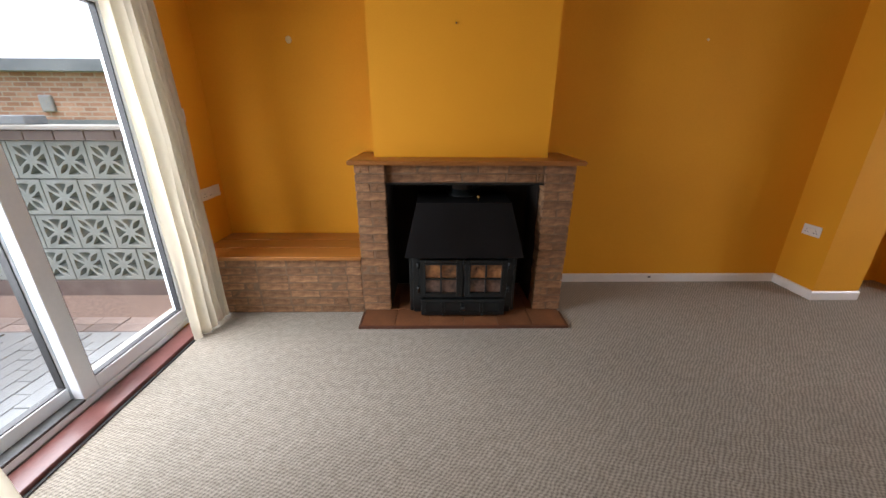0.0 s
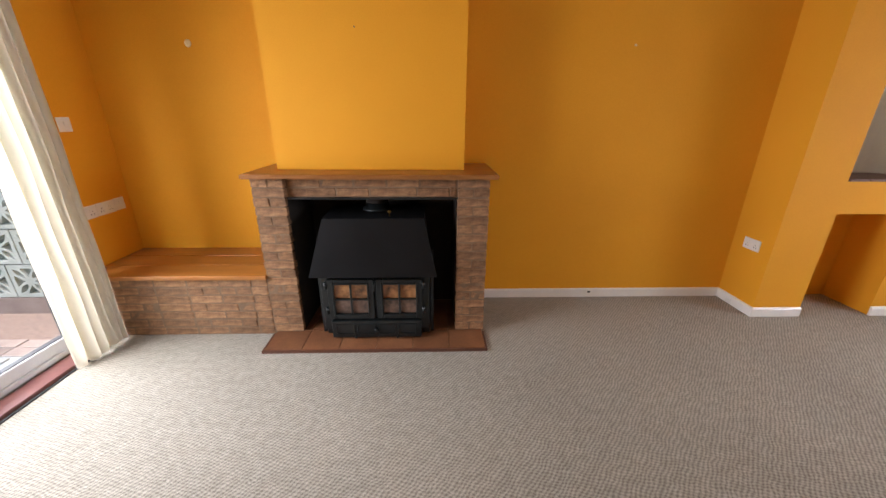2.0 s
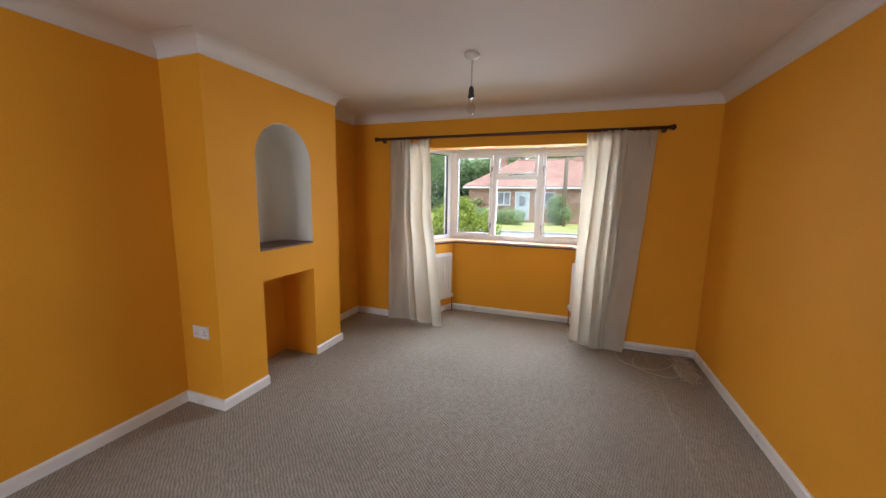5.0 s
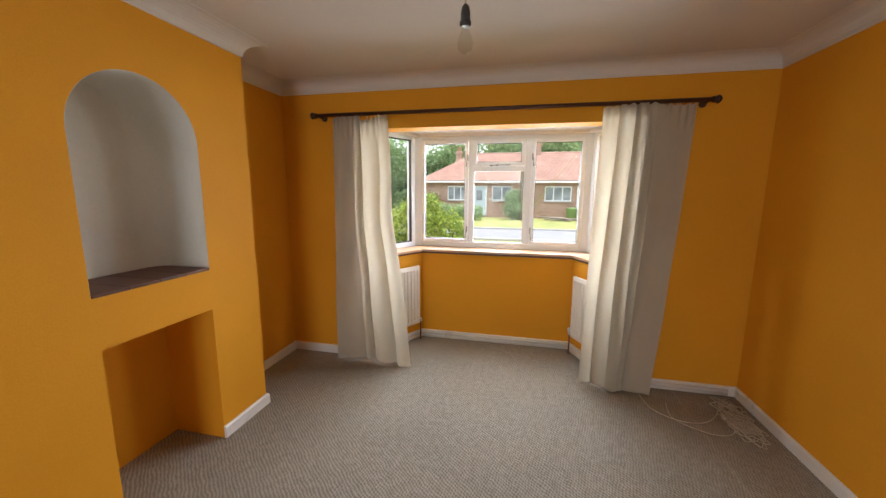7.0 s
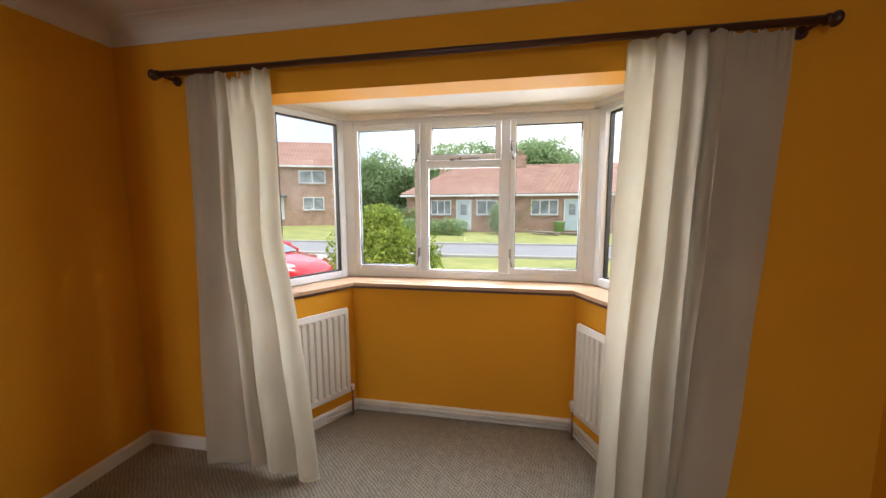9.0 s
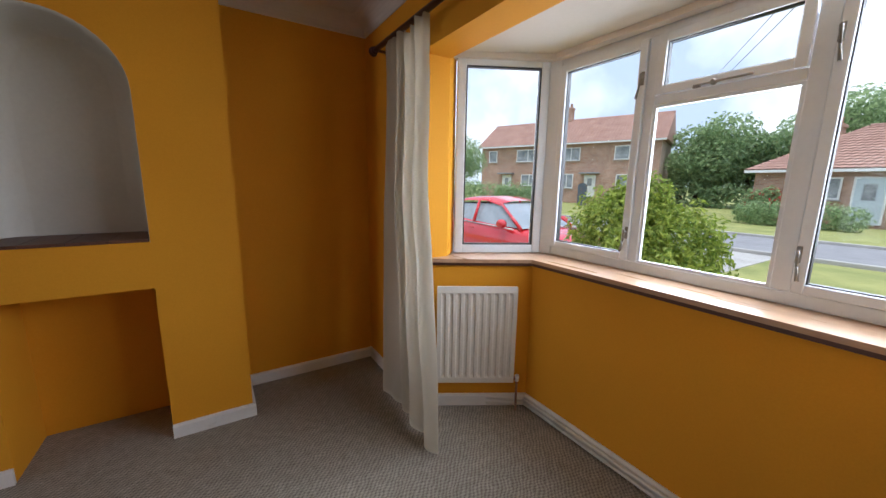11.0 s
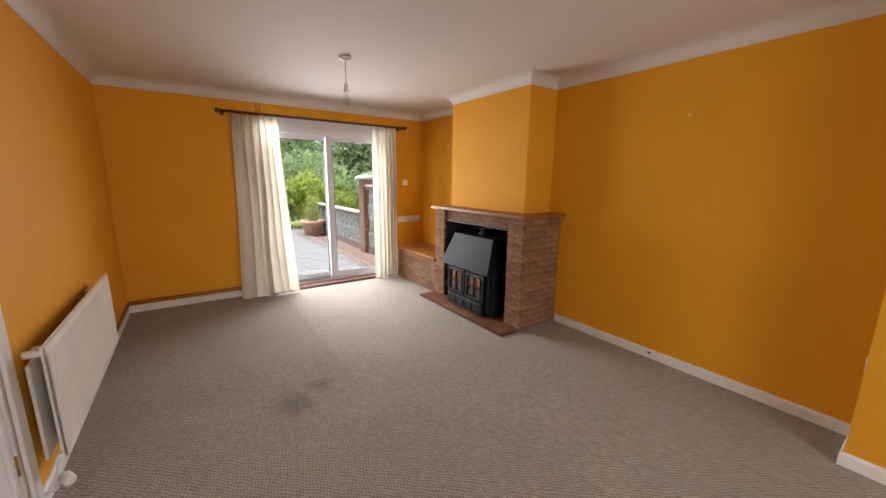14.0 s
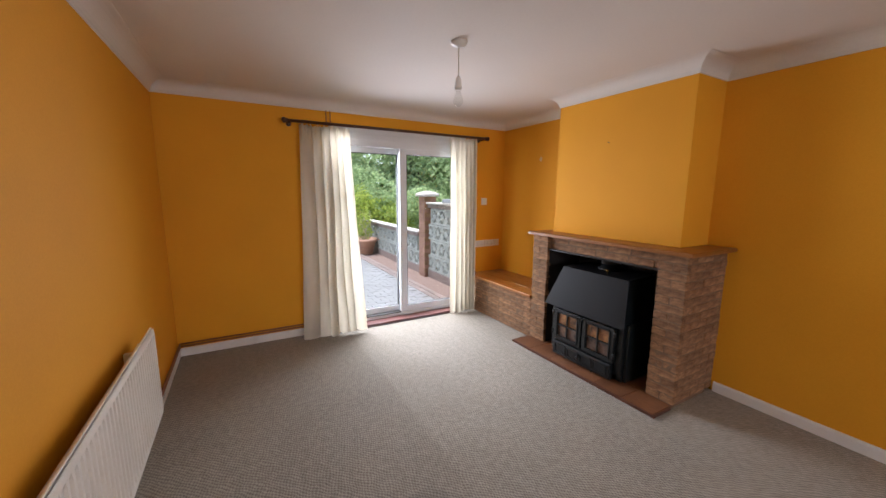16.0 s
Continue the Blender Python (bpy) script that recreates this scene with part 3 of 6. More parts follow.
# ---- stove ----
def stove():
    s = thing("stove", (0.285, 2.568, 0.0), "black cast-iron stove with a sloping hood and glazed doors", "stove")
    W = 0.36
    bm = nb()
    box(bm, -W, W, -0.16, 0.27, 0.075, 0.50, None, 0.008)
    part("body", bm, iron, s)
    for sx in (-1, 1):
        part("side_panel", box(nb(), sx * (W + 0.012) - 0.012, sx * (W + 0.012) + 0.012, -0.12, 0.26, 0.03, 0.50, None, 0.004), iron, s)
        for y in (-0.10, 0.22):
            part("leg", box(nb(), sx * 0.33 - 0.025, sx * 0.33 + 0.025, y - 0.03, y + 0.03, 0.0225, 0.08, None, 0.006), iron, s)
    # hood: a folded plate, wide at the front edge
    prof = [(-0.225, 0.492, 0.405), (-0.09, 0.840, 0.325), (0.25, 0.852, 0.325), (0.25, 0.838, 0.325), (-0.075, 0.826, 0.318), (-0.205, 0.485, 0.39)]
    bm = nb()
    a = [bm.verts.new((-w, y, z)) for y, z, w in prof]
    b = [bm.verts.new((w, y, z)) for y, z, w in prof]
    for i in range(6):
        bm.faces.new((a[i], a[(i + 1) % 6], b[(i + 1) % 6], b[i]))
    bm.faces.new(a)
    bm.faces.new(b[::-1])
    part("hood", bm, iron_plate, s, "sloping dark steel hood plate")
    for sx in (-1, 1):
        bm = nb()
        q = [bm.verts.new((sx * w, y, z)) for y, z, w in ((-0.19, 0.50, 0.358), (-0.075, 0.825, 0.316), (0.25, 0.837, 0.316), (0.25, 0.50, 0.358))]
        r = [bm.verts.new((v.co.x - sx * 0.008, v.co.y, v.co.z)) for v in q]
        for i in range(4):
            bm.faces.new((q[i], q[(i + 1) % 4], r[(i + 1) % 4], r[i]))
        bm.faces.new(q)
        bm.faces.new(r[::-1])
        part("hood_cheek", bm, iron, s)
    part("flue_collar", turned(nb(), (0.0, 0.13, 0.851), [(0.10, 0), (0.10, 0.012), (0.082, 0.016), (0.08, 0.05), (0.076, 0.05)]), iron, s)
    part("flue_pipe", tube(nb(), (0.0, 0.13, 0.86), (0.0, 0.13, 0.985), 0.075, sides=24), soot, s)
    bm = turned(nb(), (0.10, -0.05, 0.845), [(0.004, 0), (0.004, 0.02), (0.010, 0.024), (0.012, 0.034), (0.006, 0.04)], 12)
    part("damper_knob", bm, brass, s, "small bright damper knob")
    # doors
    for sx, name in ((-1, "door"), (1, "door")):
        cx = sx * 0.158
        x0, x1, z0, z1, yf = cx - 0.15, cx + 0.15, 0.175, 0.462, -0.195
        fr = nb()
        gx0, gx1, gz0, gz1 = cx - 0.108, cx + 0.108, 0.212, 0.428
        box(fr, x0, gx0, yf, -0.162, z0, z1, None, 0.005)
        box(fr, gx1, x1, yf, -0.162, z0, z1, None, 0.005)
        box(fr, gx0, gx1, yf, -0.162, z0, gz0, None, 0.005)
        box(fr, gx0, gx1, yf, -0.162, gz1, z1, None, 0.005)
        dr = part(name, fr, iron, s, "black stove door with a gridded window")
        # raised bead round the window, then the bars
        bead = nb()
        for xa, xb, za, zb in ((gx0 - 0.012, gx0, gz0 - 0.012, gz1 + 0.012), (gx1, gx1 + 0.012, gz0 - 0.012, gz1 + 0.012), (gx0, gx1, gz0 - 0.012, gz0), (gx0, gx1, gz1, gz1 + 0.012)):
            box(bead, xa, xb, yf - 0.008, yf + 0.004, za, zb, None, 0.003)
        part("bead", bead, iron, dr)
        for xa, xb, za, zb in ((cx - 0.006, cx + 0.006, gz0, gz1), (gx0, cx - 0.006, 0.314, 0.326), (cx + 0.006, gx1, 0.314, 0.326)):
            part("bar", box(nb(), xa, xb, yf - 0.004, yf + 0.012, za, zb, None, 0.003), iron, dr)
        for xa, xb in ((gx0, cx - 0.002), (cx + 0.002, gx1)):
            for za, zb, gm, gl in ((0.322, gz1, orange_glass, "orange-brown stove glass"), (gz0, 0.318, soot_glass, "soot-stained dark stove glass")):
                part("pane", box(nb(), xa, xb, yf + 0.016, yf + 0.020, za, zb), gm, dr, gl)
        for z in (0.22, 0.40):
            part("hinge", tube(nb(), (cx + sx * 0.158, yf - 0.002, z), (cx + sx * 0.158, yf - 0.002, z + 0.045), 0.010, sides=10), iron, dr)
        if sx < 0:
            bm = turned(nb(), (0.0, -0.197, 0.447), [(0.012, 0), (0.012, 0.01), (0.006, 0.014), (0.006, 0.03)], 12, (0, -1, 0))
            box(bm, -0.006, 0.006, -0.235, -0.223, 0.40, 0.455, None, 0.003)
            part("latch", bm, iron, s, "door latch lever")
    # ash drawer with four raised panels
    dr = part("ash_door", box(nb(), -0.30, 0.30, -0.205, -0.162, 0.035, 0.163, None, 0.008), iron, s)
    for k in range(4):
        x = -0.27 + k * 0.138
        pn = nb()
        for xa, xb, za, zb in ((x, x + 0.008, 0.062, 0.142), (x + 0.115, x + 0.123, 0.062, 0.142), (x + 0.008, x + 0.115, 0.062, 0.070), (x + 0.008, x + 0.115, 0.134, 0.142)):
            box(pn, xa, xb, -0.212, -0.203, za, zb, None, 0.002)
        part("panel_bead", pn, iron, dr)
    part("knob", turned(nb(), (0, -0.205, 0.105), [(0.008, 0), (0.007, 0.012), (0.016, 0.018), (0.016, 0.028), (0.008, 0.034)], 14, (0, -1, 0)), iron, dr)
    for x in (-0.14, 0.14):
        part("knob", turned(nb(), (x, -0.205, 0.045), [(0.006, 0), (0.010, 0.008), (0.006, 0.016)], 12, (0, -1, 0)), iron, dr)


stove()
# ---- patio doors ----
def rect_frame(bm, y0, y1, z0, z1, x0, x1, w, wb=None, wt=None, bevel=0.004):
    """A frame in the plane across x: stiles full height, rails between."""
    wb, wt = wb or w, wt or w
    box(bm, x0, x1, y0, y0 + w, z0, z1, None, bevel)
    box(bm, x0, x1, y1 - w, y1, z0, z1, None, bevel)
    box(bm, x0, x1, y0 + w, y1 - w, z0, z0 + wb, None, bevel)
    box(bm, x0, x1, y0 + w, y1 - w, z1 - wt, z1, None, bevel)


def pane(parent, x, y0, y1, z0, z1):
    p = part("pane", box(nb(), x - 0.003, x + 0.003, y0, y1, z0, z1), glass, parent, "clear window glass")
    p.visible_shadow = False
    return p


def patio_door():
    d = thing("door_1", (X0, 1.57, 0.0), "white sliding patio door with two tall panes", "patio door", kind="structure")
    g = Matrix.Translation((-X0, -1.57, 0.0))

    def put(name, bm, mat, parent=d, label=""):
        return part(name, bm, mat, parent, label, g if parent is d else None)
    bm = nb()
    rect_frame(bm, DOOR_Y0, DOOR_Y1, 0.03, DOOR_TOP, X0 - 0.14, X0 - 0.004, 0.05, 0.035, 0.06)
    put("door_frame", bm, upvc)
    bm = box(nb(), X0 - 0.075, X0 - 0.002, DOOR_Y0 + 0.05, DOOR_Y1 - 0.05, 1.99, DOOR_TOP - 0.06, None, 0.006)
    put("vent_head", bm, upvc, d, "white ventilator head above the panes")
    bm = box(nb(), X0 - 0.004, X0 + 0.006, DOOR_Y0 + 0.09, DOOR_Y1 - 0.09, 2.05, 2.075, None, 0.003)
    put("vent_slot", bm, upvc)
    # the inner, fixed leaf and the outer, sliding leaf
    for name, y0, y1, x, label in (("fixed_leaf", 1.515, DOOR_Y1 - 0.045, X0 - 0.035, "fixed glazed leaf"), ("sliding_leaf", DOOR_Y0 + 0.045, 1.60, X0 - 0.095, "sliding glazed leaf")):
        bm = nb()
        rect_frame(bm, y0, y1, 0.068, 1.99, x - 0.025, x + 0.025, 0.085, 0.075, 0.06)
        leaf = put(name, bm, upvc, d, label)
        bm = nb()
        rect_frame(bm, y0 + 0.083, y1 - 0.083, 0.141, 1.932, x - 0.016, x + 0.018, 0.008, bevel=0)
        part("seal", bm, rubber, leaf)
        pane(leaf, x, y0 + 0.084, y1 - 0.084, 0.142, 1.931)
    put("track", box(nb(), X0 - 0.10, X0 - 0.006, DOOR_Y0 + 0.05, 1.515, 0.064, 0.078, None, 0.002), track_metal, d, "dark metal sliding track")


patio_door()
bm = box(nb(), X0 - 0.002, X0 + 0.125, DOOR_Y0 + 0.003, DOOR_Y1 - 0.003, 0.0, 0.028, None, 0.005)
solid("threshold", bm, red_paint, "red-brown painted threshold below the patio door", "threshold")
solid("threshold_strip", box(nb(), X0 + 0.126, X0 + 0.142, DOOR_Y0 + 0.003, DOOR_Y1 - 0.003, 0.0, 0.008, None, 0.002), rubber, "dark carpet edge along the threshold", "trim")


# ---- curtains ----
def curtain(run, top, hem, label, folds, seed=1, group="", pull=None, sag=0.0):
    """run: top start, top end, hem start, hem end as (x, y). folds: (middle, half width, depth) of each round fold along the cloth.
    pull: a gather of the cloth towards one edge, as (height share, amount). sag: how far the heading droops where a hook is off."""
    rnd = random.Random(seed)
    ph = [rnd.uniform(0, 6.28) for _ in range(8)]
    cols, rws = 170, 60
    a, b, c, d = (Vector(p) for p in run)
    across = (b - a).normalized()
    out = Vector((across.y, -across.x))

    def fold(u, v):
        """Depth of the cloth and its sideways roll at u: round crests with pinched hollows between."""
        dep = roll = 0.0
        for k, (m, w, h) in enumerate(folds):
            m = m + 0.045 * math.sin(2.4 * v + ph[k % 8]) * v + 0.012 * math.sin(6.0 * v + ph[(k + 3) % 8])
            x = (u - m) / (w * (0.86 + 0.22 * v))
            if abs(x) < 1:
                r = math.cos(x * math.pi / 2)
                dep += h * r ** 1.4
                roll += h * math.sin(x * math.pi) * 0.5
        return dep, roll

    bm = nb()
    grid = []
    for j in range(rws + 1):
        v = j / rws
        row = []
        for i in range(cols + 1):
            u = i / cols
            p = a.lerp(b, u).lerp(c.lerp(d, u), v ** 1.15)
            if pull:
                p = p + across * (pull[1] * math.exp(-((v - pull[0]) / 0.16) ** 2) * u * (b - a).length)
            w = 0.45 + 0.55 * min(1, v * 2.4)
            dep, roll = fold(u, v)
            crease = 0.10 * math.sin(17 * v + 11 * u + ph[4]) * math.sin(9 * u + ph[5]) * min(1, 2 * v)
            p = p + out * (w * (dep + 0.007 * math.sin(21 * u + 3 * v + ph[0]) + 0.05 * crease)) + across * (w * roll * 0.55)
            if v < 0.075:
                tape = (1 - v / 0.075) ** 0.5
                p = p + out * (0.009 * math.sin(74 * u + ph[3] + 1.5 * math.sin(6 * u)) * tape)
            if v > 0.94:
                p = p + out * (0.004 * math.sin(30 * u + ph[6]))
            z = top + (hem - top) * v + 0.016 * math.sin(5 * u + ph[3]) * v * v
            z -= sag * math.exp(-((u - 0.60) / 0.10) ** 2) * (1 - v) ** 6
            if j == 0:
                z += 0.006 * math.sin(74 * u + ph[1]) + 0.008 * math.sin(8 * u + ph[2])
            row.append(bm.verts.new((p.x, p.y, max(0.006, z))))
        grid.append(row)
    for r0, r1 in zip(grid, grid[1:]):
        for i in range(cols):
            bm.faces.new((r0[i], r0[i + 1], r1[i + 1], r1[i])).smooth = True
    bmesh.ops.solidify(bm, geom=bm.faces[:], thickness=0.002)
    t = thing("curtain", (a.x, a.y, 0), label, "curtain", group)
    g = Matrix.Translation((-a.x, -a.y, 0))
    part("drop", bm, curtain_cloth, t, "", g)
    # white gliders along the heading
    for k in range(7):
        p = a.lerp(b, (k + 0.5) / 7)
        part("hook", tube(nb(), (p.x - a.x, p.y - a.y, top - 0.02), (p.x - a.x, p.y - a.y, top + 0.012), 0.003, sides=6), plastic, t)
    return t


curtain(((-1.51, 0.44), (-1.50, 0.91), (-1.49, 0.385), (-1.44, 1.01)), 2.135, 0.012, "long cream curtain drawn beside the patio door", [(0.13, 0.15, 0.04), (0.36, 0.10, 0.03), (0.52, 0.065, 0.065), (0.66, 0.08, 0.045), (0.79, 0.05, 0.06), (0.92, 0.09, 0.05)], 3, "patio curtains")
curtain(((-1.51, 2.11), (-1.50, 2.47), (-1.50, 2.12), (-1.47, 2.45)), 2.135, 0.012, "narrow cream curtain gathered beside the fireside bench", [(0.09, 0.10, 0.04), (0.27, 0.08, 0.06), (0.45, 0.11, 0.045), (0.63, 0.07, 0.06), (0.78, 0.08, 0.04), (0.93, 0.07, 0.05)], 8, "patio curtains")
curtain(((5.265, 2.49), (5.262, 2.01), (5.235, 2.50), (5.29, 1.845)), 2.095, 0.02, "long cream curtain hanging skewed beside the bay", [(0.20, 0.22, 0.035), (0.46, 0.07, 0.05), (0.66, 0.17, 0.06), (0.91, 0.10, 0.085)], 5, "bay curtains", (0.40, -0.07), 0.035)
curtain(((5.262, 0.40), (5.265, -0.19), (5.30, 0.43), (5.20, -0.05)), 2.10, 0.012, "wide cream curtain with a flat outer panel", [(0.08, 0.11, 0.05), (0.27, 0.11, 0.075), (0.43, 0.07, 0.085), (0.55, 0.05, 0.055), (0.78, 0.22, 0.016)], 12, "bay curtains")


def curtain_pole(x, y0, y1, z, wall, brackets):
    t = thing("curtain_pole", (x, (y0 + y1) / 2, z), "dark wooden curtain pole with turned finials", "curtain pole", "curtain poles")
    L = (y1 - y0) / 2
    part("pole", tube(nb(), (0, -L + 0.05, 0), (0, L - 0.05, 0), 0.015, sides=16), dark_rod, t)
    for s in (-1, 1):
        bm = turned(nb(), (0, s * (L - 0.055), 0), [(0.015, 0), (0.021, 0.004), (0.021, 0.010), (0.014, 0.014), (0.026, 0.028), (0.028, 0.036), (0.022, 0.046), (0.008, 0.055)], 16, (0, s, 0))
        part("finial", bm, dark_rod, t)
    for y in brackets:
        bm = nb()
        s = 1 if wall > x else -1
        tube(bm, (s * 0.0, y - (y0 + y1) / 2, -0.012), (wall - x, y - (y0 + y1) / 2, -0.012), 0.008)
        turned(bm, (wall - x - s * 0.012, y - (y0 + y1) / 2, -0.012), [(0.024, 0), (0.024, 0.012)], 14, (s, 0, 0))
        part("bracket", bm, dark_rod, t)


curtain_pole(5.258, -0.325, 2.685, 2.115, X1, (-0.245, 2.6))
curtain_pole(-1.50, 0.287, 2.656, 2.162, X0, (0.36, 2.58))


# ---- bay window ----
def bay_window():
    w = thing("window_1", (6.155, 1.23, 0.92), "white wooden casement bay window with three lights and side lights", "bay window", kind="structure")
    g = Matrix.Translation((-6.19, -1.23, -0.92))
    zb, zt = 0.927, 2.073

    def put(name, bm, mat, label="", parent=None):
        return part(name, bm, mat, parent or w, label, g if parent is None else None)
    x0, x1 = 6.16, 6.192
    bm = nb()
    P = WIN
    # corner posts
    for s, (px, py) in ((1, P[1]), (-1, P[2])):
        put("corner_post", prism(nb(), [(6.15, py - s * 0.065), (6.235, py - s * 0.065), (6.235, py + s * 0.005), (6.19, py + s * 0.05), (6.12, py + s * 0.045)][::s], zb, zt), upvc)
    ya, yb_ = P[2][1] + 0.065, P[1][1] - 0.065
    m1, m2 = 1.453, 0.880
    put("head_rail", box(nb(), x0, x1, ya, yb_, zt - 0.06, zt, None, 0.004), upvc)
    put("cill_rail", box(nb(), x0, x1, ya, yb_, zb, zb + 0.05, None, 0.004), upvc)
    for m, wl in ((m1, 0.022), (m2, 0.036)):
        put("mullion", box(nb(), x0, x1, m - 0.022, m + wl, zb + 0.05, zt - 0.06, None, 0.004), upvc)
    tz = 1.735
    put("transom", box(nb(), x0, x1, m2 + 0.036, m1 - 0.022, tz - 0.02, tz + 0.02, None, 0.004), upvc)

    def light(y0, y1, z0, z1, sw, name="casement"):
        bm = nb()
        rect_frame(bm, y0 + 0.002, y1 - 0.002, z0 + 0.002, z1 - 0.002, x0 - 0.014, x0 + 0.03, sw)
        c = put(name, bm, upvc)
        bm = nb()
        rect_frame(bm, y0 + sw, y1 - sw, z0 + sw, z1 - sw, x0 + 0.0, x0 + 0.026, 0.006, bevel=0)
        part("bead", bm, rubber, c)
        pane(c, x0 + 0.015, y0 + sw, y1 - sw, z0 + sw, z1 - sw)
        return c
    light(m1 + 0.022, yb_, zb + 0.05, zt - 0.06, 0.036)
    light(ya, m2 - 0.022, zb + 0.05, zt - 0.06, 0.036)
    light(m2 + 0.036, m1 - 0.022, tz + 0.02, zt - 0.06, 0.036, "top_light")
    pane(put("fixed_bead", (lambda b: (rect_frame(b, m2 + 0.036, m1 - 0.022, zb + 0.05, tz - 0.02, x0 + 0.006, x0 + 0.024, 0.012, bevel=0), b)[1])(nb()), upvc), x0 + 0.015, m2 + 0.048, m1 - 0.034, zb + 0.062, tz - 0.032)
    # handles on the mullions, and the stay of the top light
    for y, s in ((m1 + 0.032, 1), (m2 - 0.032, -1)):
        for z in (1.12, 1.84):
            bm = box(nb(), x0 - 0.022, x0 - 0.014, y - 0.008, y + 0.008, z - 0.03, z + 0.03, None, 0.003)
            tube(bm, (x0 - 0.020, y, z + 0.004), (x0 - 0.040, y, z + 0.004), 0.0055)
            tube(bm, (x0 - 0.038, y, z + 0.018), (x0 - 0.036, y + s * 0.004, z - 0.040), 0.0065, 0.0045, 8)
            tube(bm, (x0 - 0.036, y + s * 0.004, z - 0.040), (x0 - 0.041, y + s * 0.012, z - 0.092), 0.0045, 0.0065, 8)
            put("handle", bm, pewter, "pewter window handle")
    bm = tube(nb(), (x0 - 0.030, 1.06, tz + 0.030), (x0 - 0.026, 1.26, tz + 0.026), 0.005, 0.004, 8)
    turned(bm, (x0 - 0.014, 1.19, tz + 0.029), [(0.012, 0), (0.012, 0.012), (0.007, 0.020)], 12, (-1, 0, 0))
    box(bm, x0 - 0.030, x0 - 0.014, 1.235, 1.262, tz + 0.016, tz + 0.030, None, 0.003)
    put("stay", bm, pewter, "pewter casement stay")
    # angled side lights
    for s, (ax, ay), (bx, by) in ((1, P[1], P[0]), (-1, P[2], P[3])):
        L = math.hypot(bx - ax, by - ay)
        ang = math.degrees(math.atan2(by - ay, bx - ax))
        m = pose(ax - 6.19, ay - 1.23, -0.92, 0, 0, ang) @ pose(0, 0, 0, 0, 0, -90)
        bm = nb()
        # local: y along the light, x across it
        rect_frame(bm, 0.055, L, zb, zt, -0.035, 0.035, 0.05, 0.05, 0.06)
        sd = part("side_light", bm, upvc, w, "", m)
        bm = nb()
        rect_frame(bm, 0.105, L - 0.05, zb + 0.05, zt - 0.06, -0.03, 0.0, 0.008, bevel=0)
        part("bead", bm, rubber, sd)
        pane(sd, 0.0, 0.113, L - 0.058, zb + 0.058, zt - 0.068)


bay_window()


def moved(poly, d):
    """An open run of bay points, moved towards the room by d."""
    return [(poly[0][0], poly[0][1] - d * 1.1), (poly[1][0] - d, poly[1][1] - d * 0.6), (poly[2][0] - d, poly[2][1] + d * 0.6), (poly[3][0], poly[3][1] + d * 1.1)]


sl = moved(BAY, 0.026)
solid("window_sill", prism(nb(), [sl[3], sl[2], sl[1], sl[0], OUT[0], OUT[1], OUT[2], OUT[3]][::1], 0.904, 0.925), sill_wood, "pale brown varnished wooden window board", "window sill")
sl2 = moved(BAY, 0.018)
bm = nb()
for i in range(3):
    (ax, ay), (bx, by) = sl2[i], sl2[i + 1]
    (cx, cy), (dx, dy) = moved(BAY, 0.002)[i + 1], moved(BAY, 0.002)[i]
    prism(bm, [(ax, ay), (bx, by), (cx, cy), (dx, dy)], 0.886, 0.902)
solid("sill_trim", bm, dark_wood, "dark brown moulding under the window board", "trim")
bm = nb()
sl3 = [(5.60, 2.32), (6.115, 2.02), (6.115, 0.32), (5.60, 0.05)]
for i in range(3):
    (ax, ay), (bx, by) = sl3[i], sl3[i + 1]
    n = Vector((-0.05 if i == 1 else -0.02, (0, -0.05, 0)[i] if i == 1 else (-0.045 if i == 0 else 0.045)))
    prism(bm, [(ax, ay), (bx, by), (bx + n.x, by + n.y), (ax + n.x, ay + n.y)], 2.045, 2.0745)
solid("bay_cornice", bm, ceiling_white, "white cornice strip above the bay window", "trim")


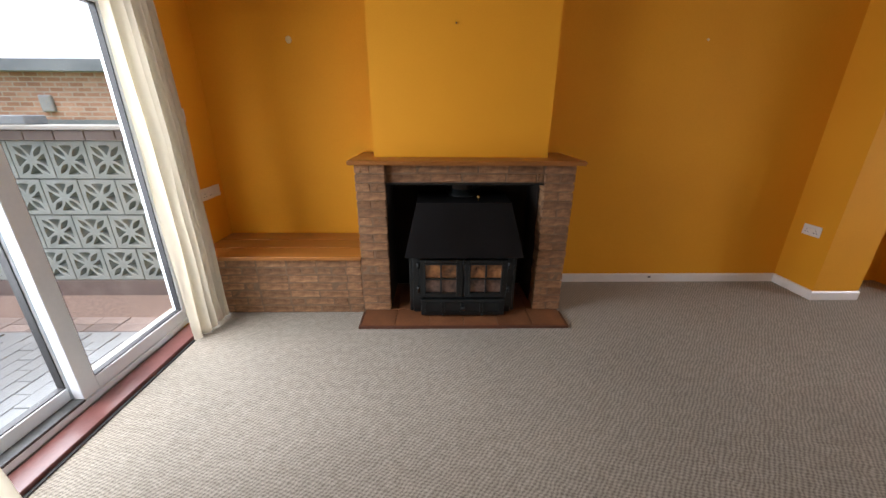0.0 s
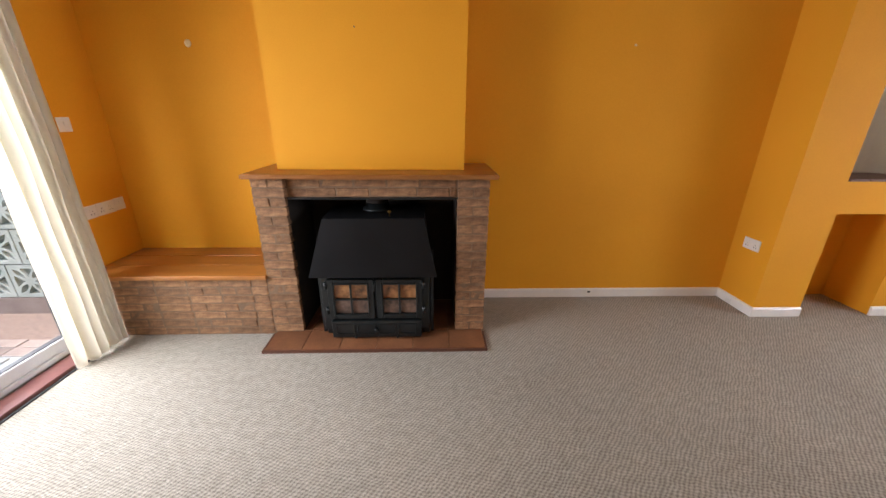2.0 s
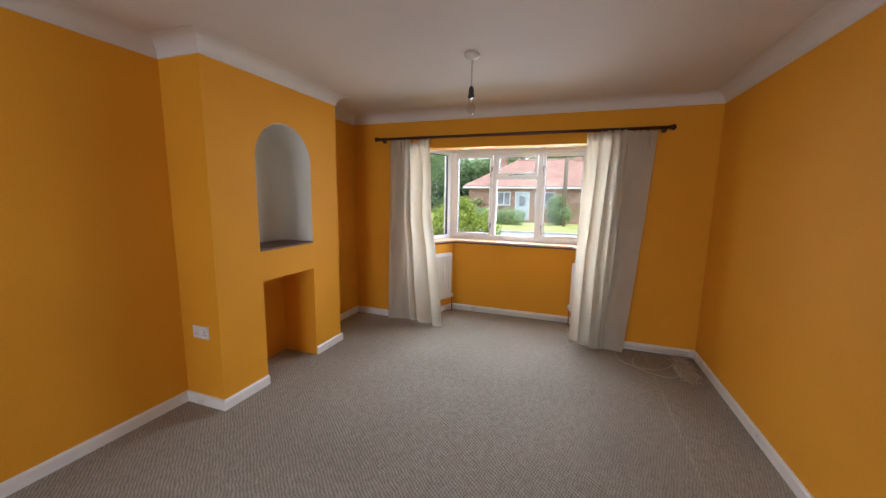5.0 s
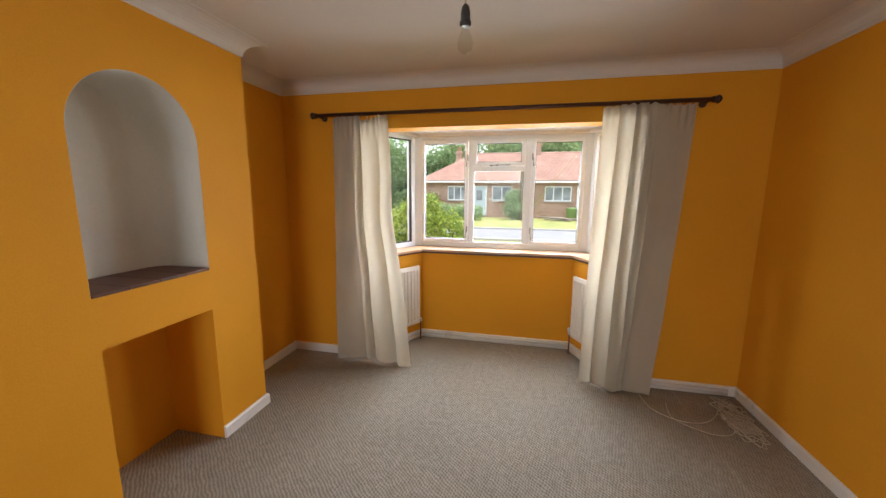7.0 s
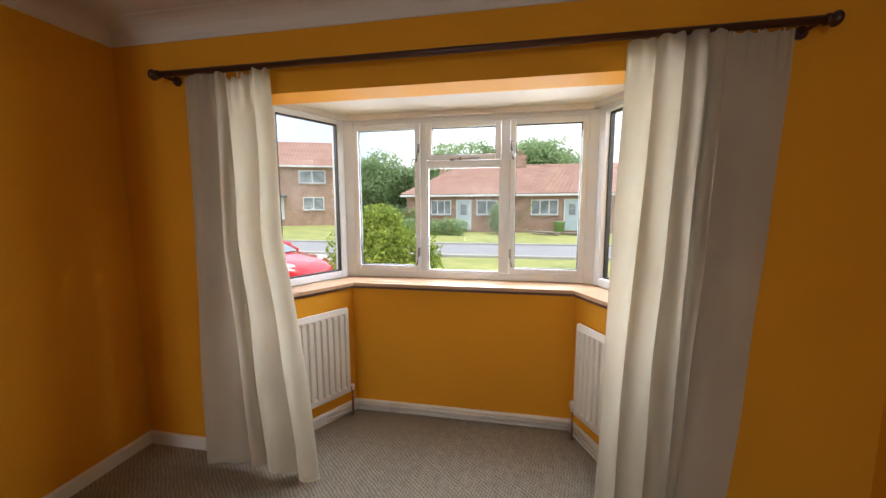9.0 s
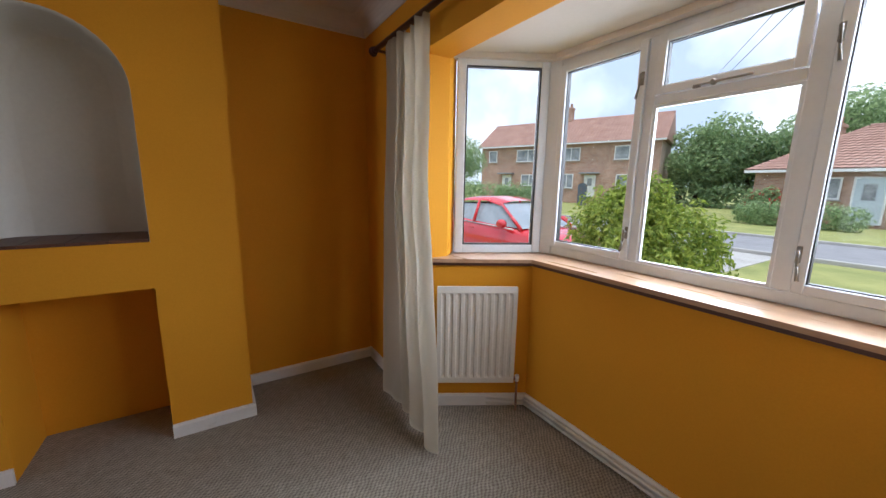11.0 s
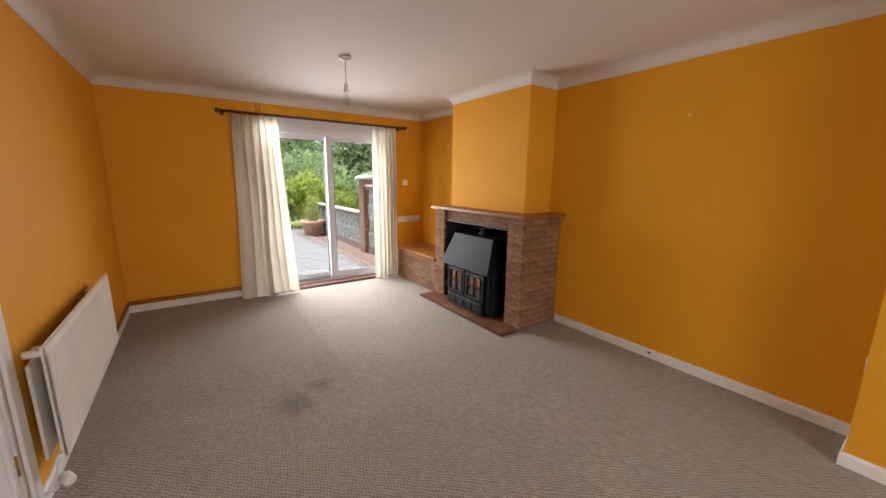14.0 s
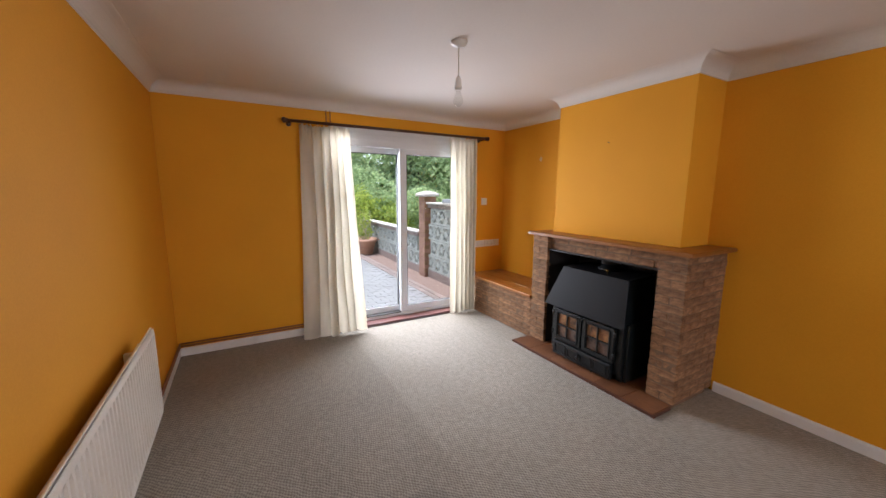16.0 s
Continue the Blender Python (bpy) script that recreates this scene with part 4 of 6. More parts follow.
# ---- radiators ----
def radiator(at, rz, length, z0, z1, label, double=False, valve_right=True):
    t = thing("radiator", (*at, 0), label, "radiator", "radiators", rz=rz)
    # local: x along, y out of the wall, z up

    def panel(y, name):
        bm = nb()
        n = max(6, int(length / 0.042))
        step = (length - 0.03) / n
        prof = [(-length / 2, 0.0), (-length / 2 + 0.015, 0.0)]
        for i in range(n):
            x = -length / 2 + 0.015 + i * step
            prof += [(x + step * 0.18, 0.0), (x + step * 0.34, -0.009), (x + step * 0.66, -0.009), (x + step * 0.82, 0.0)]
        prof += [(length / 2 - 0.015, 0.0), (length / 2, 0.0)]
        zs = [z0 + 0.004, z0 + 0.035, z0 + 0.055, z1 - 0.055, z1 - 0.035, z1 - 0.004]
        front = []
        for k, z in enumerate(zs):
            front.append([bm.verts.new((x, y + 0.012 + (dy if k in (2, 3) else 0.0) - (0.004 if k in (0, 5) else 0), z)) for x, dy in prof])
        for lo, hi in zip(front, front[1:]):
            for i in range(len(prof) - 1):
                bm.faces.new((lo[i], lo[i + 1], hi[i + 1], hi[i]))
        box(bm, -length / 2, length / 2, y - 0.008, y + 0.002, z0, z1, None, 0.003)
        part(name, bm, radiator_white, t)
    panel(0.085 if double else 0.05, "front_panel")
    if double:
        part("rear_panel", box(nb(), -length / 2 + 0.02, length / 2 - 0.012, 0.022, 0.036, z0 + 0.01, z1 - 0.075, None, 0.004), radiator_white, t)
        part("manifold", tube(nb(), (length / 2 - 0.025, 0.02, z1 - 0.03), (length / 2 - 0.025, 0.09, z1 - 0.03), 0.017), radiator_white, t)
    for s in (-1, 1):
        part("bracket", box(nb(), s * length * 0.36 - 0.012, s * length * 0.36 + 0.012, 0.0, 0.042 if not double else 0.076, z0 + 0.06, z1 - 0.06, None, 0.002), radiator_white, t)
        if double and s < 0:
            continue
        x = s * (length / 2 + 0.022)
        y = 0.08 if double else 0.05
        if double:
            bm = tube(nb(), (x - 0.01, y, z0 + 0.028), (x - 0.03, y, z0 + 0.028), 0.011)
            tube(bm, (x, y, z0 + 0.03), (x, y - 0.03, 0.085), 0.010)
            tube(bm, (x, y - 0.03, 0.085), (x, 0.012, 0.070), 0.0085)
            turned(bm, (x - 0.012, y, z0 + 0.028), [(0.013, 0), (0.015, 0.012), (0.015, 0.028)], 12, (1, 0, 0))
            part("valve_body", bm, gloss_white, t, "white painted valve and pipe tail")
            part("valve_head", turned(nb(), (x - 0.002, y - 0.004, 0.135), [(0.016, 0), (0.023, 0.006), (0.024, 0.05), (0.019, 0.064), (0.010, 0.066)], 18, (0.75, 0.45, -0.1)), plastic, t, "round white thermostatic valve head")
            continue
        bm = tube(nb(), (x, y, 0.0), (x, y, z0 + 0.02), 0.0075)
        tube(bm, (x, y, z0 + 0.028), (x - s * 0.03, y, z0 + 0.028), 0.010)
        part("valve_tail", bm, copper, t, "copper pipe tail")
        trv = (s > 0) == valve_right
        prof = [(0.012, 0), (0.013, 0.02), (0.019, 0.024), (0.020, 0.055), (0.015, 0.062)] if trv else [(0.012, 0), (0.012, 0.016), (0.014, 0.020), (0.012, 0.036)]
        part("valve_cap", turned(nb(), (x, y, z0 + 0.012), prof, 14), plastic, t, "white radiator valve")


def side_wall(a, b, u, d):
    """A point on the way from a to b, d into the room, and the turn of the wall."""
    a, b = Vector(a), Vector(b)
    k = (b - a).normalized()
    n = Vector((-k.y, k.x))
    p = a.lerp(b, u) + n * d
    return (p.x, p.y), math.degrees(math.atan2(k.y, k.x))


p, turn = side_wall(BAY[1], BAY[0], 0.54, 0.012)
radiator(p, turn, 0.46, 0.18, 0.775, "white ribbed panel radiator under the bay side window")
p, turn = side_wall(BAY[3], BAY[2], 0.40, 0.006)
radiator(p, turn, 0.46, 0.18, 0.755, "white ribbed panel radiator behind the wide curtain")
radiator((0.47, Y0 + 0.01), 0, 1.44, 0.20, 0.735, "long white ribbed panel radiator beside the door", True)


def pipe_run(name, pts, r, mat, label):
    bm = nb()
    for a, b in zip(pts, pts[1:]):
        tube(bm, a, b, r, sides=10)
    return tagged(part(name, bm, mat), label, "pipe")


q = moved(BAY, 0.03)
for z in (0.022, 0.052):
    run = [(X1 - 0.03, -0.62, z), (X1 - 0.03, q[3][1] - 0.01, z), (q[2][0] - 0.0, q[2][1], z), (q[1][0], q[1][1], z), (5.70, 2.03, z)]
    pipe_run("heating_pipe", run, 0.0085, gloss_white, "white painted heating pipe along the bay skirting")
for z in (0.098, 0.122):
    pipe_run("heating_pipe", [(X0 + 0.02, DOOR_Y0 - 0.05, z), (X0 + 0.02, Y0 + 0.02, z), (-0.26, Y0 + 0.02, z)], 0.0075, copper, "thin copper heating pipe above the skirting")
for y in (0.715, 0.755):
    pipe_run("heating_pipe", [(X0 + 0.012, y, 2.17), (X0 + 0.012, y, 2.31)], 0.005, copper, "short pipe stub above the curtain pole")


# ---- small wall fittings ----
def plate(name, m, w, h, label, category, rockers=0, holes=0):
    t = thing(name, (0, 0, 0), label, category)
    t.matrix_basis = m
    part("plate", box(nb(), -w / 2, w / 2, -0.009, 0, -h / 2, h / 2, None, 0.003), plastic, t)
    for i in range(rockers):
        x = (i - (rockers - 1) / 2) * w / max(1, rockers) * 0.7
        part("rocker", box(nb(), x - 0.008, x + 0.008, -0.014, -0.008, 0.006 - 0.012, 0.02, None, 0.002), plastic, t)
    for i in range(holes):
        x = (i - (holes - 1) / 2) * w * 0.5
        for dx, dz in ((0, 0.004), (-0.011, -0.016), (0.011, -0.016)):
            part("hole", box(nb(), x + dx - 0.0035, x + dx + 0.0035, -0.0098, -0.0085, dz - 0.003, dz + 0.003), dark_hole, t)
    return t


WESTM = lambda y, z: pose(X0, y, z, 0, 0, 90)
plate("light_switch", WESTM(2.69, 1.39), 0.086, 0.086, "white plastic light switch on the yellow wall", "switch", 1)
plate("wall_socket", WESTM(2.64, 0.835), 0.146, 0.086, "white double socket outlet above the bench", "socket", 2, 2)
plate("wall_socket", WESTM(2.789, 0.837), 0.146, 0.086, "white double socket outlet beside the fused outlet", "socket", 2, 2)
plate("fused_spur", WESTM(2.907, 0.84), 0.086, 0.086, "white fused outlet above the bench", "socket", 1)
plate("wall_socket", pose(3.15, 2.825, 0.535, 0, 0, -90) , 0.146, 0.086, "white double socket on the chimney breast side", "socket", 2, 2)


def bulb_pendant(at):
    t = thing("pendant_lamp", (*at, H), "bare bulb pendant with white flex and ceiling rose", "ceiling lamp", "ceiling lamps")
    part("ceiling_rose", turned(nb(), (0, 0, 0), [(0.05, 0), (0.05, -0.008), (0.043, -0.02), (0.012, -0.03), (0.006, -0.034)], 24), plastic, t)
    part("flex", tube(nb(), (0, 0, -0.03), (0, 0, -0.20), 0.0035), cable_white, t)
    part("lampholder", turned(nb(), (0, 0, -0.195), [(0.006, 0), (0.014, -0.010), (0.018, -0.03), (0.018, -0.06), (0.022, -0.062), (0.022, -0.075), (0.016, -0.08)], 18), plastic if at[0] < 2 else track_metal, t)
    part("bulb", turned(nb(), (0, 0, -0.272), [(0.013, 0), (0.014, -0.016), (0.024, -0.04), (0.030, -0.062), (0.028, -0.08), (0.017, -0.094), (0.004, -0.1)], 20), bulb_glass, t, "clear unlit glass bulb")


bulb_glass = glass_material("bulb_glass", (0.93, 0.93, 0.92))
bulb_pendant((0.284, 1.111))
bulb_pendant((3.908, 1.17))


# ---- door to the hall ----
def hall_door():
    d = thing("door_2", (1.67, Y0, 0), "white panelled door standing ajar, with a brass lever handle", "door", kind="structure")
    x0, x1 = -0.40, 0.40
    fr = nb()
    box(fr, x0 + 0.0, x0 + 0.03, -0.12, -0.002, 0.0, 2.03, None, 0.002)
    box(fr, x1 - 0.03, x1, -0.12, -0.002, 0.0, 2.03, None, 0.002)
    box(fr, x0 + 0.03, x1 - 0.03, -0.12, -0.002, 2.0, 2.03, None, 0.002)
    part("lining", fr, gloss_white, d)
    for xa, xb in ((x0 - 0.065, x0 + 0.012), (x1 - 0.012, x1 + 0.065)):
        part("architrave", box(nb(), xa, xb, 0.001, 0.018, 0.0, 2.018, None, 0.005), gloss_white, d)
    part("architrave", box(nb(), x0 - 0.065, x1 + 0.065, 0.001, 0.018, 2.018, 2.09, None, 0.005), gloss_white, d)
    leaf = nb()
    a, b = x0 + 0.032, x1 - 0.032
    box(leaf, a, b, -0.05, -0.024, 0.006, 1.996)
    # stiles and rails stand proud of the panels
    for xa, xb, za, zb in ((a, a + 0.10, 0.006, 1.996), (b - 0.10, b, 0.006, 1.996), (-0.045, 0.045, 0.22, 0.86), (-0.045, 0.045, 1.04, 1.88), (a + 0.10, b - 0.10, 0.006, 0.22), (a + 0.10, b - 0.10, 0.86, 1.04), (a + 0.10, b - 0.10, 1.88, 1.996)):
        box(leaf, xa + 0.0005, xb - 0.0005, -0.026, -0.010, za, zb, None, 0.003)
    swing = Matrix.Translation((a, -0.010, 0)) @ Matrix.Rotation(radians(12), 4, "Z") @ Matrix.Translation((-a, 0.010, 0))
    lf = part("leaf", leaf, gloss_white, d, "white painted panelled door leaf", swing)
    hb = box(nb(), b - 0.075, b - 0.03, -0.012, -0.002, 0.93, 1.10, None, 0.003)
    part("handle_plate", hb, brass, lf, "aged brass handle plate")
    hd = tube(nb(), (b - 0.052, -0.002, 1.04), (b - 0.052, 0.045, 1.04), 0.009)
    tube(hd, (b - 0.052, 0.042, 1.04), (b - 0.16, 0.046, 1.035), 0.009, 0.007)
    turned(hd, (b - 0.16, 0.046, 1.035), [(0.007, 0), (0.011, 0.008), (0.004, 0.016)], 10, (-1, 0, 0))
    part("handle", hd, brass, lf, "aged brass lever handle")
    for z in (0.25, 1.75):
        part("hinge", tube(nb(), (a - 0.002, -0.008, z), (a - 0.002, -0.008, z + 0.09), 0.006), brass, lf)


hall_door()
# added panels close the space behind the door against leaking outdoor light
solid("hall_backing", box(nb(), 1.0, 2.4, Y0 - 0.32, Y0 - 0.26, -0.12, H), white_paint, "added plain panel backing the doorway", "wall")
bm = box(nb(), 1.0, 1.05, Y0 - 0.259, Y0 - 0.121, -0.12, H)
box(bm, 2.35, 2.4, Y0 - 0.259, Y0 - 0.121, -0.12, H)
box(bm, 1.051, 2.349, Y0 - 0.259, Y0 - 0.121, 2.12, H)
solid("hall_light_stop", bm, white_paint, "added panels that keep outdoor light out behind the door", "wall")
solid("hall_floor_panel", box(nb(), 1.051, 2.349, Y0 - 0.259, Y0 - 0.021, -0.12, -0.002), dark_wood, "added dark floor panel behind the door", "floor")

# ---- cables on the carpet ----
def loose_cable(pts, r, label, mat):
    """A cable lying on the floor through the given plan points, smoothed."""
    pts = [Vector(p) for p in pts]
    fine = []
    for i in range(len(pts) - 1):
        p0, p1, p2, p3 = pts[max(0, i - 1)], pts[i], pts[i + 1], pts[min(len(pts) - 1, i + 2)]
        for k in range(6):
            s = k / 6
            fine.append(0.5 * ((2 * p1) + (p2 - p0) * s + (2 * p0 - 5 * p1 + 4 * p2 - p3) * s * s + (3 * p1 - p0 - 3 * p2 + p3) * s ** 3))
    fine.append(pts[-1])
    bm = nb()
    for p, q in zip(fine, fine[1:]):
        if (q - p).length > 1e-4:
            tube(bm, p, q, r, sides=6, caps=False)
    return tagged(part("cable", bm, mat), label, "cable", "loose cables")


rc = random.Random(21)
for k in range(6):
    pts = [(X1 - 0.05, -0.62 + 0.02 * k, 0.006)]
    for i in range(16):
        a = i * 2.3 + k
        r = rc.uniform(0.05, 0.13)
        pts.append((5.10 + r * 1.3 * math.cos(a) - 0.05 * k, -0.52 + r * 0.8 * math.sin(a), 0.006 + 0.0025 * i))
    pts.append((5.0, -0.46, 0.01))
    loose_cable(pts, 0.0028, "tangled pale cable heaped in the corner", cable_white)
loose_cable([(5.15, -0.50, 0.006), (4.95, -0.35, 0.005), (4.9, -0.18, 0.005), (5.0, -0.02, 0.005), (5.2, 0.02, 0.005)], 0.0025, "thin pale cable looped on the carpet", cable_white)
loose_cable([(5.1, -0.50, 0.006), (4.86, -0.45, 0.005), (4.80, -0.30, 0.005), (4.92, -0.12, 0.005), (5.12, -0.14, 0.005)], 0.0025, "thin pale cable looped on the carpet", cable_white)
t = thing("cable_plug", (5.0, -0.46, 0.0), "small white cable plug on the carpet", "plug")
part("plug", box(nb(), -0.012, 0.03, -0.01, 0.01, 0.001, 0.018, None, 0.003), plastic, t)

# patched filler marks on the walls
filler = mottled("pale_filler", (0.60, 0.42, 0.18), (0.74, 0.62, 0.42), 60, 160, 0.8, 0.2)

def wall_mark(m, w, h, label):
    bm = turned(nb(), (0, 0, 0), [(0.5, 0.0), (0.42, 0.0015), (0.1, 0.002)], 14)
    bmesh.ops.transform(bm, matrix=m @ Matrix.Diagonal((w, h, 1, 1)), verts=bm.verts)
    tagged(part("filler_patch", bm, filler), label, "filler patch", kind="structure")


wall_mark(pose(2.06, Y1, 1.92, 90, 0, 0), 0.022, 0.016, "small pale filler spot on the yellow wall")
t = thing("cable_clip", (2.0, Y1 - 0.016, 0.05), "small dark cable clip on the skirting", "clip")
part("clip", box(nb(), -0.012, 0.012, -0.010, 0, -0.008, 0.008, None, 0.003), track_metal, t)
wall_mark(pose(-0.953, Y1, 1.897, 90, 0, 0), 0.045, 0.05, "white filler patch on the yellow wall")
t = thing("wall_nail", (0.22, 2.635, 1.93), "small nail in the chimney breast", "nail")
part("nail", tube(nb(), (0, 0, 0), (0, -0.012, 0), 0.004, sides=8), track_metal, t)
# ---- outside materials ----
lawn = mottled("lawn_grass", (0.14, 0.17, 0.04), (0.33, 0.33, 0.11), 1.2, 40, 0.9, 0.5)
asphalt = mottled("worn_asphalt", (0.19, 0.19, 0.197), (0.26, 0.26, 0.268), 1.5, 60, 0.85, 0.2)
concrete = mottled("pale_concrete", (0.30, 0.29, 0.27), (0.42, 0.41, 0.38), 2.0, 60, 0.85, 0.2)
slate_paver = mottled("blue_grey_paver", (0.155, 0.162, 0.168), (0.215, 0.224, 0.23), 4, 70, 0.44, 0.15, per_object=0.05)
red_paver = mottled("red_edging_brick", (0.135, 0.10, 0.09), (0.205, 0.165, 0.15), 7, 70, 0.5, 0.2, per_object=0.2)
gravel = mottled("reddish_gravel", (0.085, 0.055, 0.045), (0.23, 0.165, 0.14), 40, 160, 0.9, 0.9)
pier_brick = mottled("pier_brick", (0.16, 0.085, 0.06), (0.28, 0.165, 0.125), 8, 70, 0.85, 0.3, per_object=0.15)
# white blocks greyed in their base colour for the shade they stand in
screen_block_paint = mottled("shade_greyed_block", (0.18, 0.205, 0.19), (0.31, 0.33, 0.315), 5, 60, 0.85, 0.3)
def coursed_brick(name, a, c, joint):
    """Brick courses as a surface for far walls; local x along the wall, z up."""
    m, nt, bs = material(name, 0.9)
    v = coords(nt, (1, 1, 1), (radians(90), 0, 0))
    bt = node(nt, "ShaderNodeTexBrick", Scale=1.0)
    for key, val in (("Color1", (*a, 1)), ("Color2", (*c, 1)), ("Mortar", (*joint, 1)), ("Mortar Size", 0.010), ("Brick Width", 0.225), ("Row Height", 0.075), ("Bias", 0.0)):
        bt.inputs[key].default_value = val
    nt.links.new(v, bt.inputs["Vector"])
    st = node(nt, "ShaderNodeTexNoise", Scale=1.4, Detail=5)
    nt.links.new(v, st.inputs["Vector"])
    dirt = ramped(nt, st.outputs["Fac"], [(0.3, (0.8, 0.8, 0.8)), (0.7, (1.1, 1.1, 1.1))])
    nt.links.new(blend(nt, bt.outputs["Color"], dirt, 1.0, "MULTIPLY"), bs.inputs["Base Color"])
    return m


red_brick = coursed_brick("facade_brick", (0.33, 0.165, 0.105), (0.46, 0.27, 0.19), (0.42, 0.36, 0.30))
pantile = mottled("red_pantile", (0.29, 0.155, 0.115), (0.43, 0.265, 0.205), 1.2, 22, 0.8, 0.3, stretch=(1, 1, 1))
fascia = mottled("grey_felt_fascia", (0.14, 0.16, 0.18), (0.24, 0.26, 0.28), 3, 40, 0.8, 0.1)
dark_pane = mottled("dim_house_pane", (0.10, 0.12, 0.13), (0.42, 0.44, 0.46), 1.5, 12, 0.12, 0.0)
pole_wood = mottled("weathered_pole", (0.16, 0.13, 0.10), (0.28, 0.24, 0.19), 3, 40, 0.85, 0.2, stretch=(4, 4, 0.3))
car_paint = mottled("red_car_paint", (0.50, 0.012, 0.018), (0.56, 0.018, 0.024), 2, 40, 0.16, 0.0)
car_paint.node_tree.nodes["Principled BSDF"].inputs["Coat Weight"].default_value = 0.8
blue_paint = mottled("dark_blue_car_paint", (0.018, 0.025, 0.045), (0.03, 0.04, 0.065), 2, 40, 0.2, 0.0)
# the sky's reflection is put into the glass's pale grey-blue base colour
car_glass = mottled("sky_toned_car_glass", (0.20, 0.235, 0.26), (0.36, 0.40, 0.43), 1.5, 10, 0.05, 0.0)
alloy = mottled("alloy_wheel", (0.35, 0.36, 0.37), (0.5, 0.5, 0.51), 8, 60, 0.35, 0.0, 0.8)
terracotta = mottled("terracotta_pot", (0.34, 0.19, 0.13), (0.48, 0.30, 0.22), 6, 60, 0.85, 0.15)
straw = mottled("dry_straw_stems", (0.36, 0.31, 0.18), (0.52, 0.46, 0.30), 9, 60, 0.8, 0.0)
bark = mottled("bark", (0.06, 0.045, 0.03), (0.14, 0.10, 0.07), 9, 50, 0.95, 0.6)
slate_blue = mottled("blue_grey_gate", (0.06, 0.08, 0.11), (0.10, 0.125, 0.16), 3, 40, 0.7, 0.1)
pale_door = mottled("pale_blue_door", (0.42, 0.50, 0.55), (0.52, 0.60, 0.64), 3, 40, 0.4, 0.02)
house_white = mottled("house_white_frame", (0.66, 0.66, 0.65), (0.76, 0.76, 0.75), 3, 40, 0.5, 0.02)


def leaf_material(name, dark, light):
    m, nt, b = material(name, 0.55)
    geo = nt.nodes.new("ShaderNodeNewGeometry")
    col = ramped(nt, geo.outputs["Random Per Island"], [(0.0, dark), (0.55, tuple((a + c) / 2 for a, c in zip(dark, light))), (1.0, light)])
    nt.links.new(col, b.inputs["Base Color"])
    tr = nt.nodes.new("ShaderNodeBsdfTranslucent")
    nt.links.new(col, tr.inputs["Color"])
    mix = node(nt, "ShaderNodeMixShader", Fac=0.58)
    nt.links.new(b.outputs[0], mix.inputs[1])
    nt.links.new(tr.outputs[0], mix.inputs[2])
    nt.links.new(mix.outputs[0], nt.nodes["Material Output"].inputs["Surface"])
    return m


leaf_bright = leaf_material("bright_leaves", (0.13, 0.21, 0.03), (0.48, 0.57, 0.11))
leaf_mid = leaf_material("mid_leaves", (0.16, 0.26, 0.115), (0.45, 0.57, 0.29))
leaf_dark = leaf_material("dark_leaves", (0.12, 0.20, 0.09), (0.35, 0.47, 0.23))
flower_red = mottled("red_flowers", (0.35, 0.02, 0.02), (0.5, 0.05, 0.04), 8, 40, 0.6, 0.0)


def leaves(clumps, count, size, seed, spread=0.9):
    """Many small bent leaves round clumps of (x, y, z, rx, ry, rz), thicker towards each clump's rim."""
    rnd = random.Random(seed)
    verts, faces = [], []
    vol = [c[3] * c[4] + c[4] * c[5] for c in clumps]
    for c, share in zip(clumps, vol):
        for _ in range(int(count * share / sum(vol))):
            while True:
                d = Vector((rnd.gauss(0, 1), rnd.gauss(0, 1), rnd.gauss(0, 1)))
                if d.length > 0.1:
                    break
            d.normalize()
            r = rnd.uniform(0.35, 1.0) ** 0.5 * (1 + 0.16 * math.sin(7 * d.x + seed) * math.cos(6 * d.y + 5 * d.z))
            p = Vector((c[0] + d.x * c[3] * r, c[1] + d.y * c[4] * r, c[2] + d.z * c[5] * r))
            n = (d * spread + Vector((rnd.uniform(-1, 1), rnd.uniform(-1, 1), rnd.uniform(-0.4, 1)))).normalized()
            q = n.to_track_quat("Z", "Y") @ Euler((0, 0, rnd.uniform(0, 6.28))).to_quaternion()
            s = size * rnd.uniform(0.6, 1.4)
            k = len(verts)
            for u, v, w in ((0, -1, -0.1), (0.45, 0, 0.12), (0, 1, -0.1), (-0.45, 0, 0.12)):
                verts.append(p + q @ Vector((u * s, v * s, w * s)))
            faces.append((k, k + 1, k + 2, k + 3))
    me = bpy.data.meshes.new("leaves")
    me.from_pydata(verts, [], faces)
    return me


def plant(name, at, clumps, count, size, mat, seed, label, category, trunk=None, group="", extra=None):
    t = thing(name, at, label, category, group)
    me = leaves(clumps, count, size, seed)
    me.materials.append(mat)
    crown = new("crown", me)
    crown.parent = t
    if trunk:
        h, r = trunk
        bm = nb()
        rnd = random.Random(seed + 5)
        tube(bm, (0, 0, -0.05), (0.03 * h, 0, h * 0.55), r, r * 0.65, 10)
        for c in clumps:
            tube(bm, (0.03 * h, 0, h * 0.5), (c[0], c[1], c[2]), r * 0.5, r * 0.12, 7)
        part("trunk", bm, bark, t)
    if extra:
        me = leaves(clumps, extra[0], extra[1], seed + 9)
        me.materials.append(extra[2])
        o = new("flowers", me)
        o.parent = t
    return t


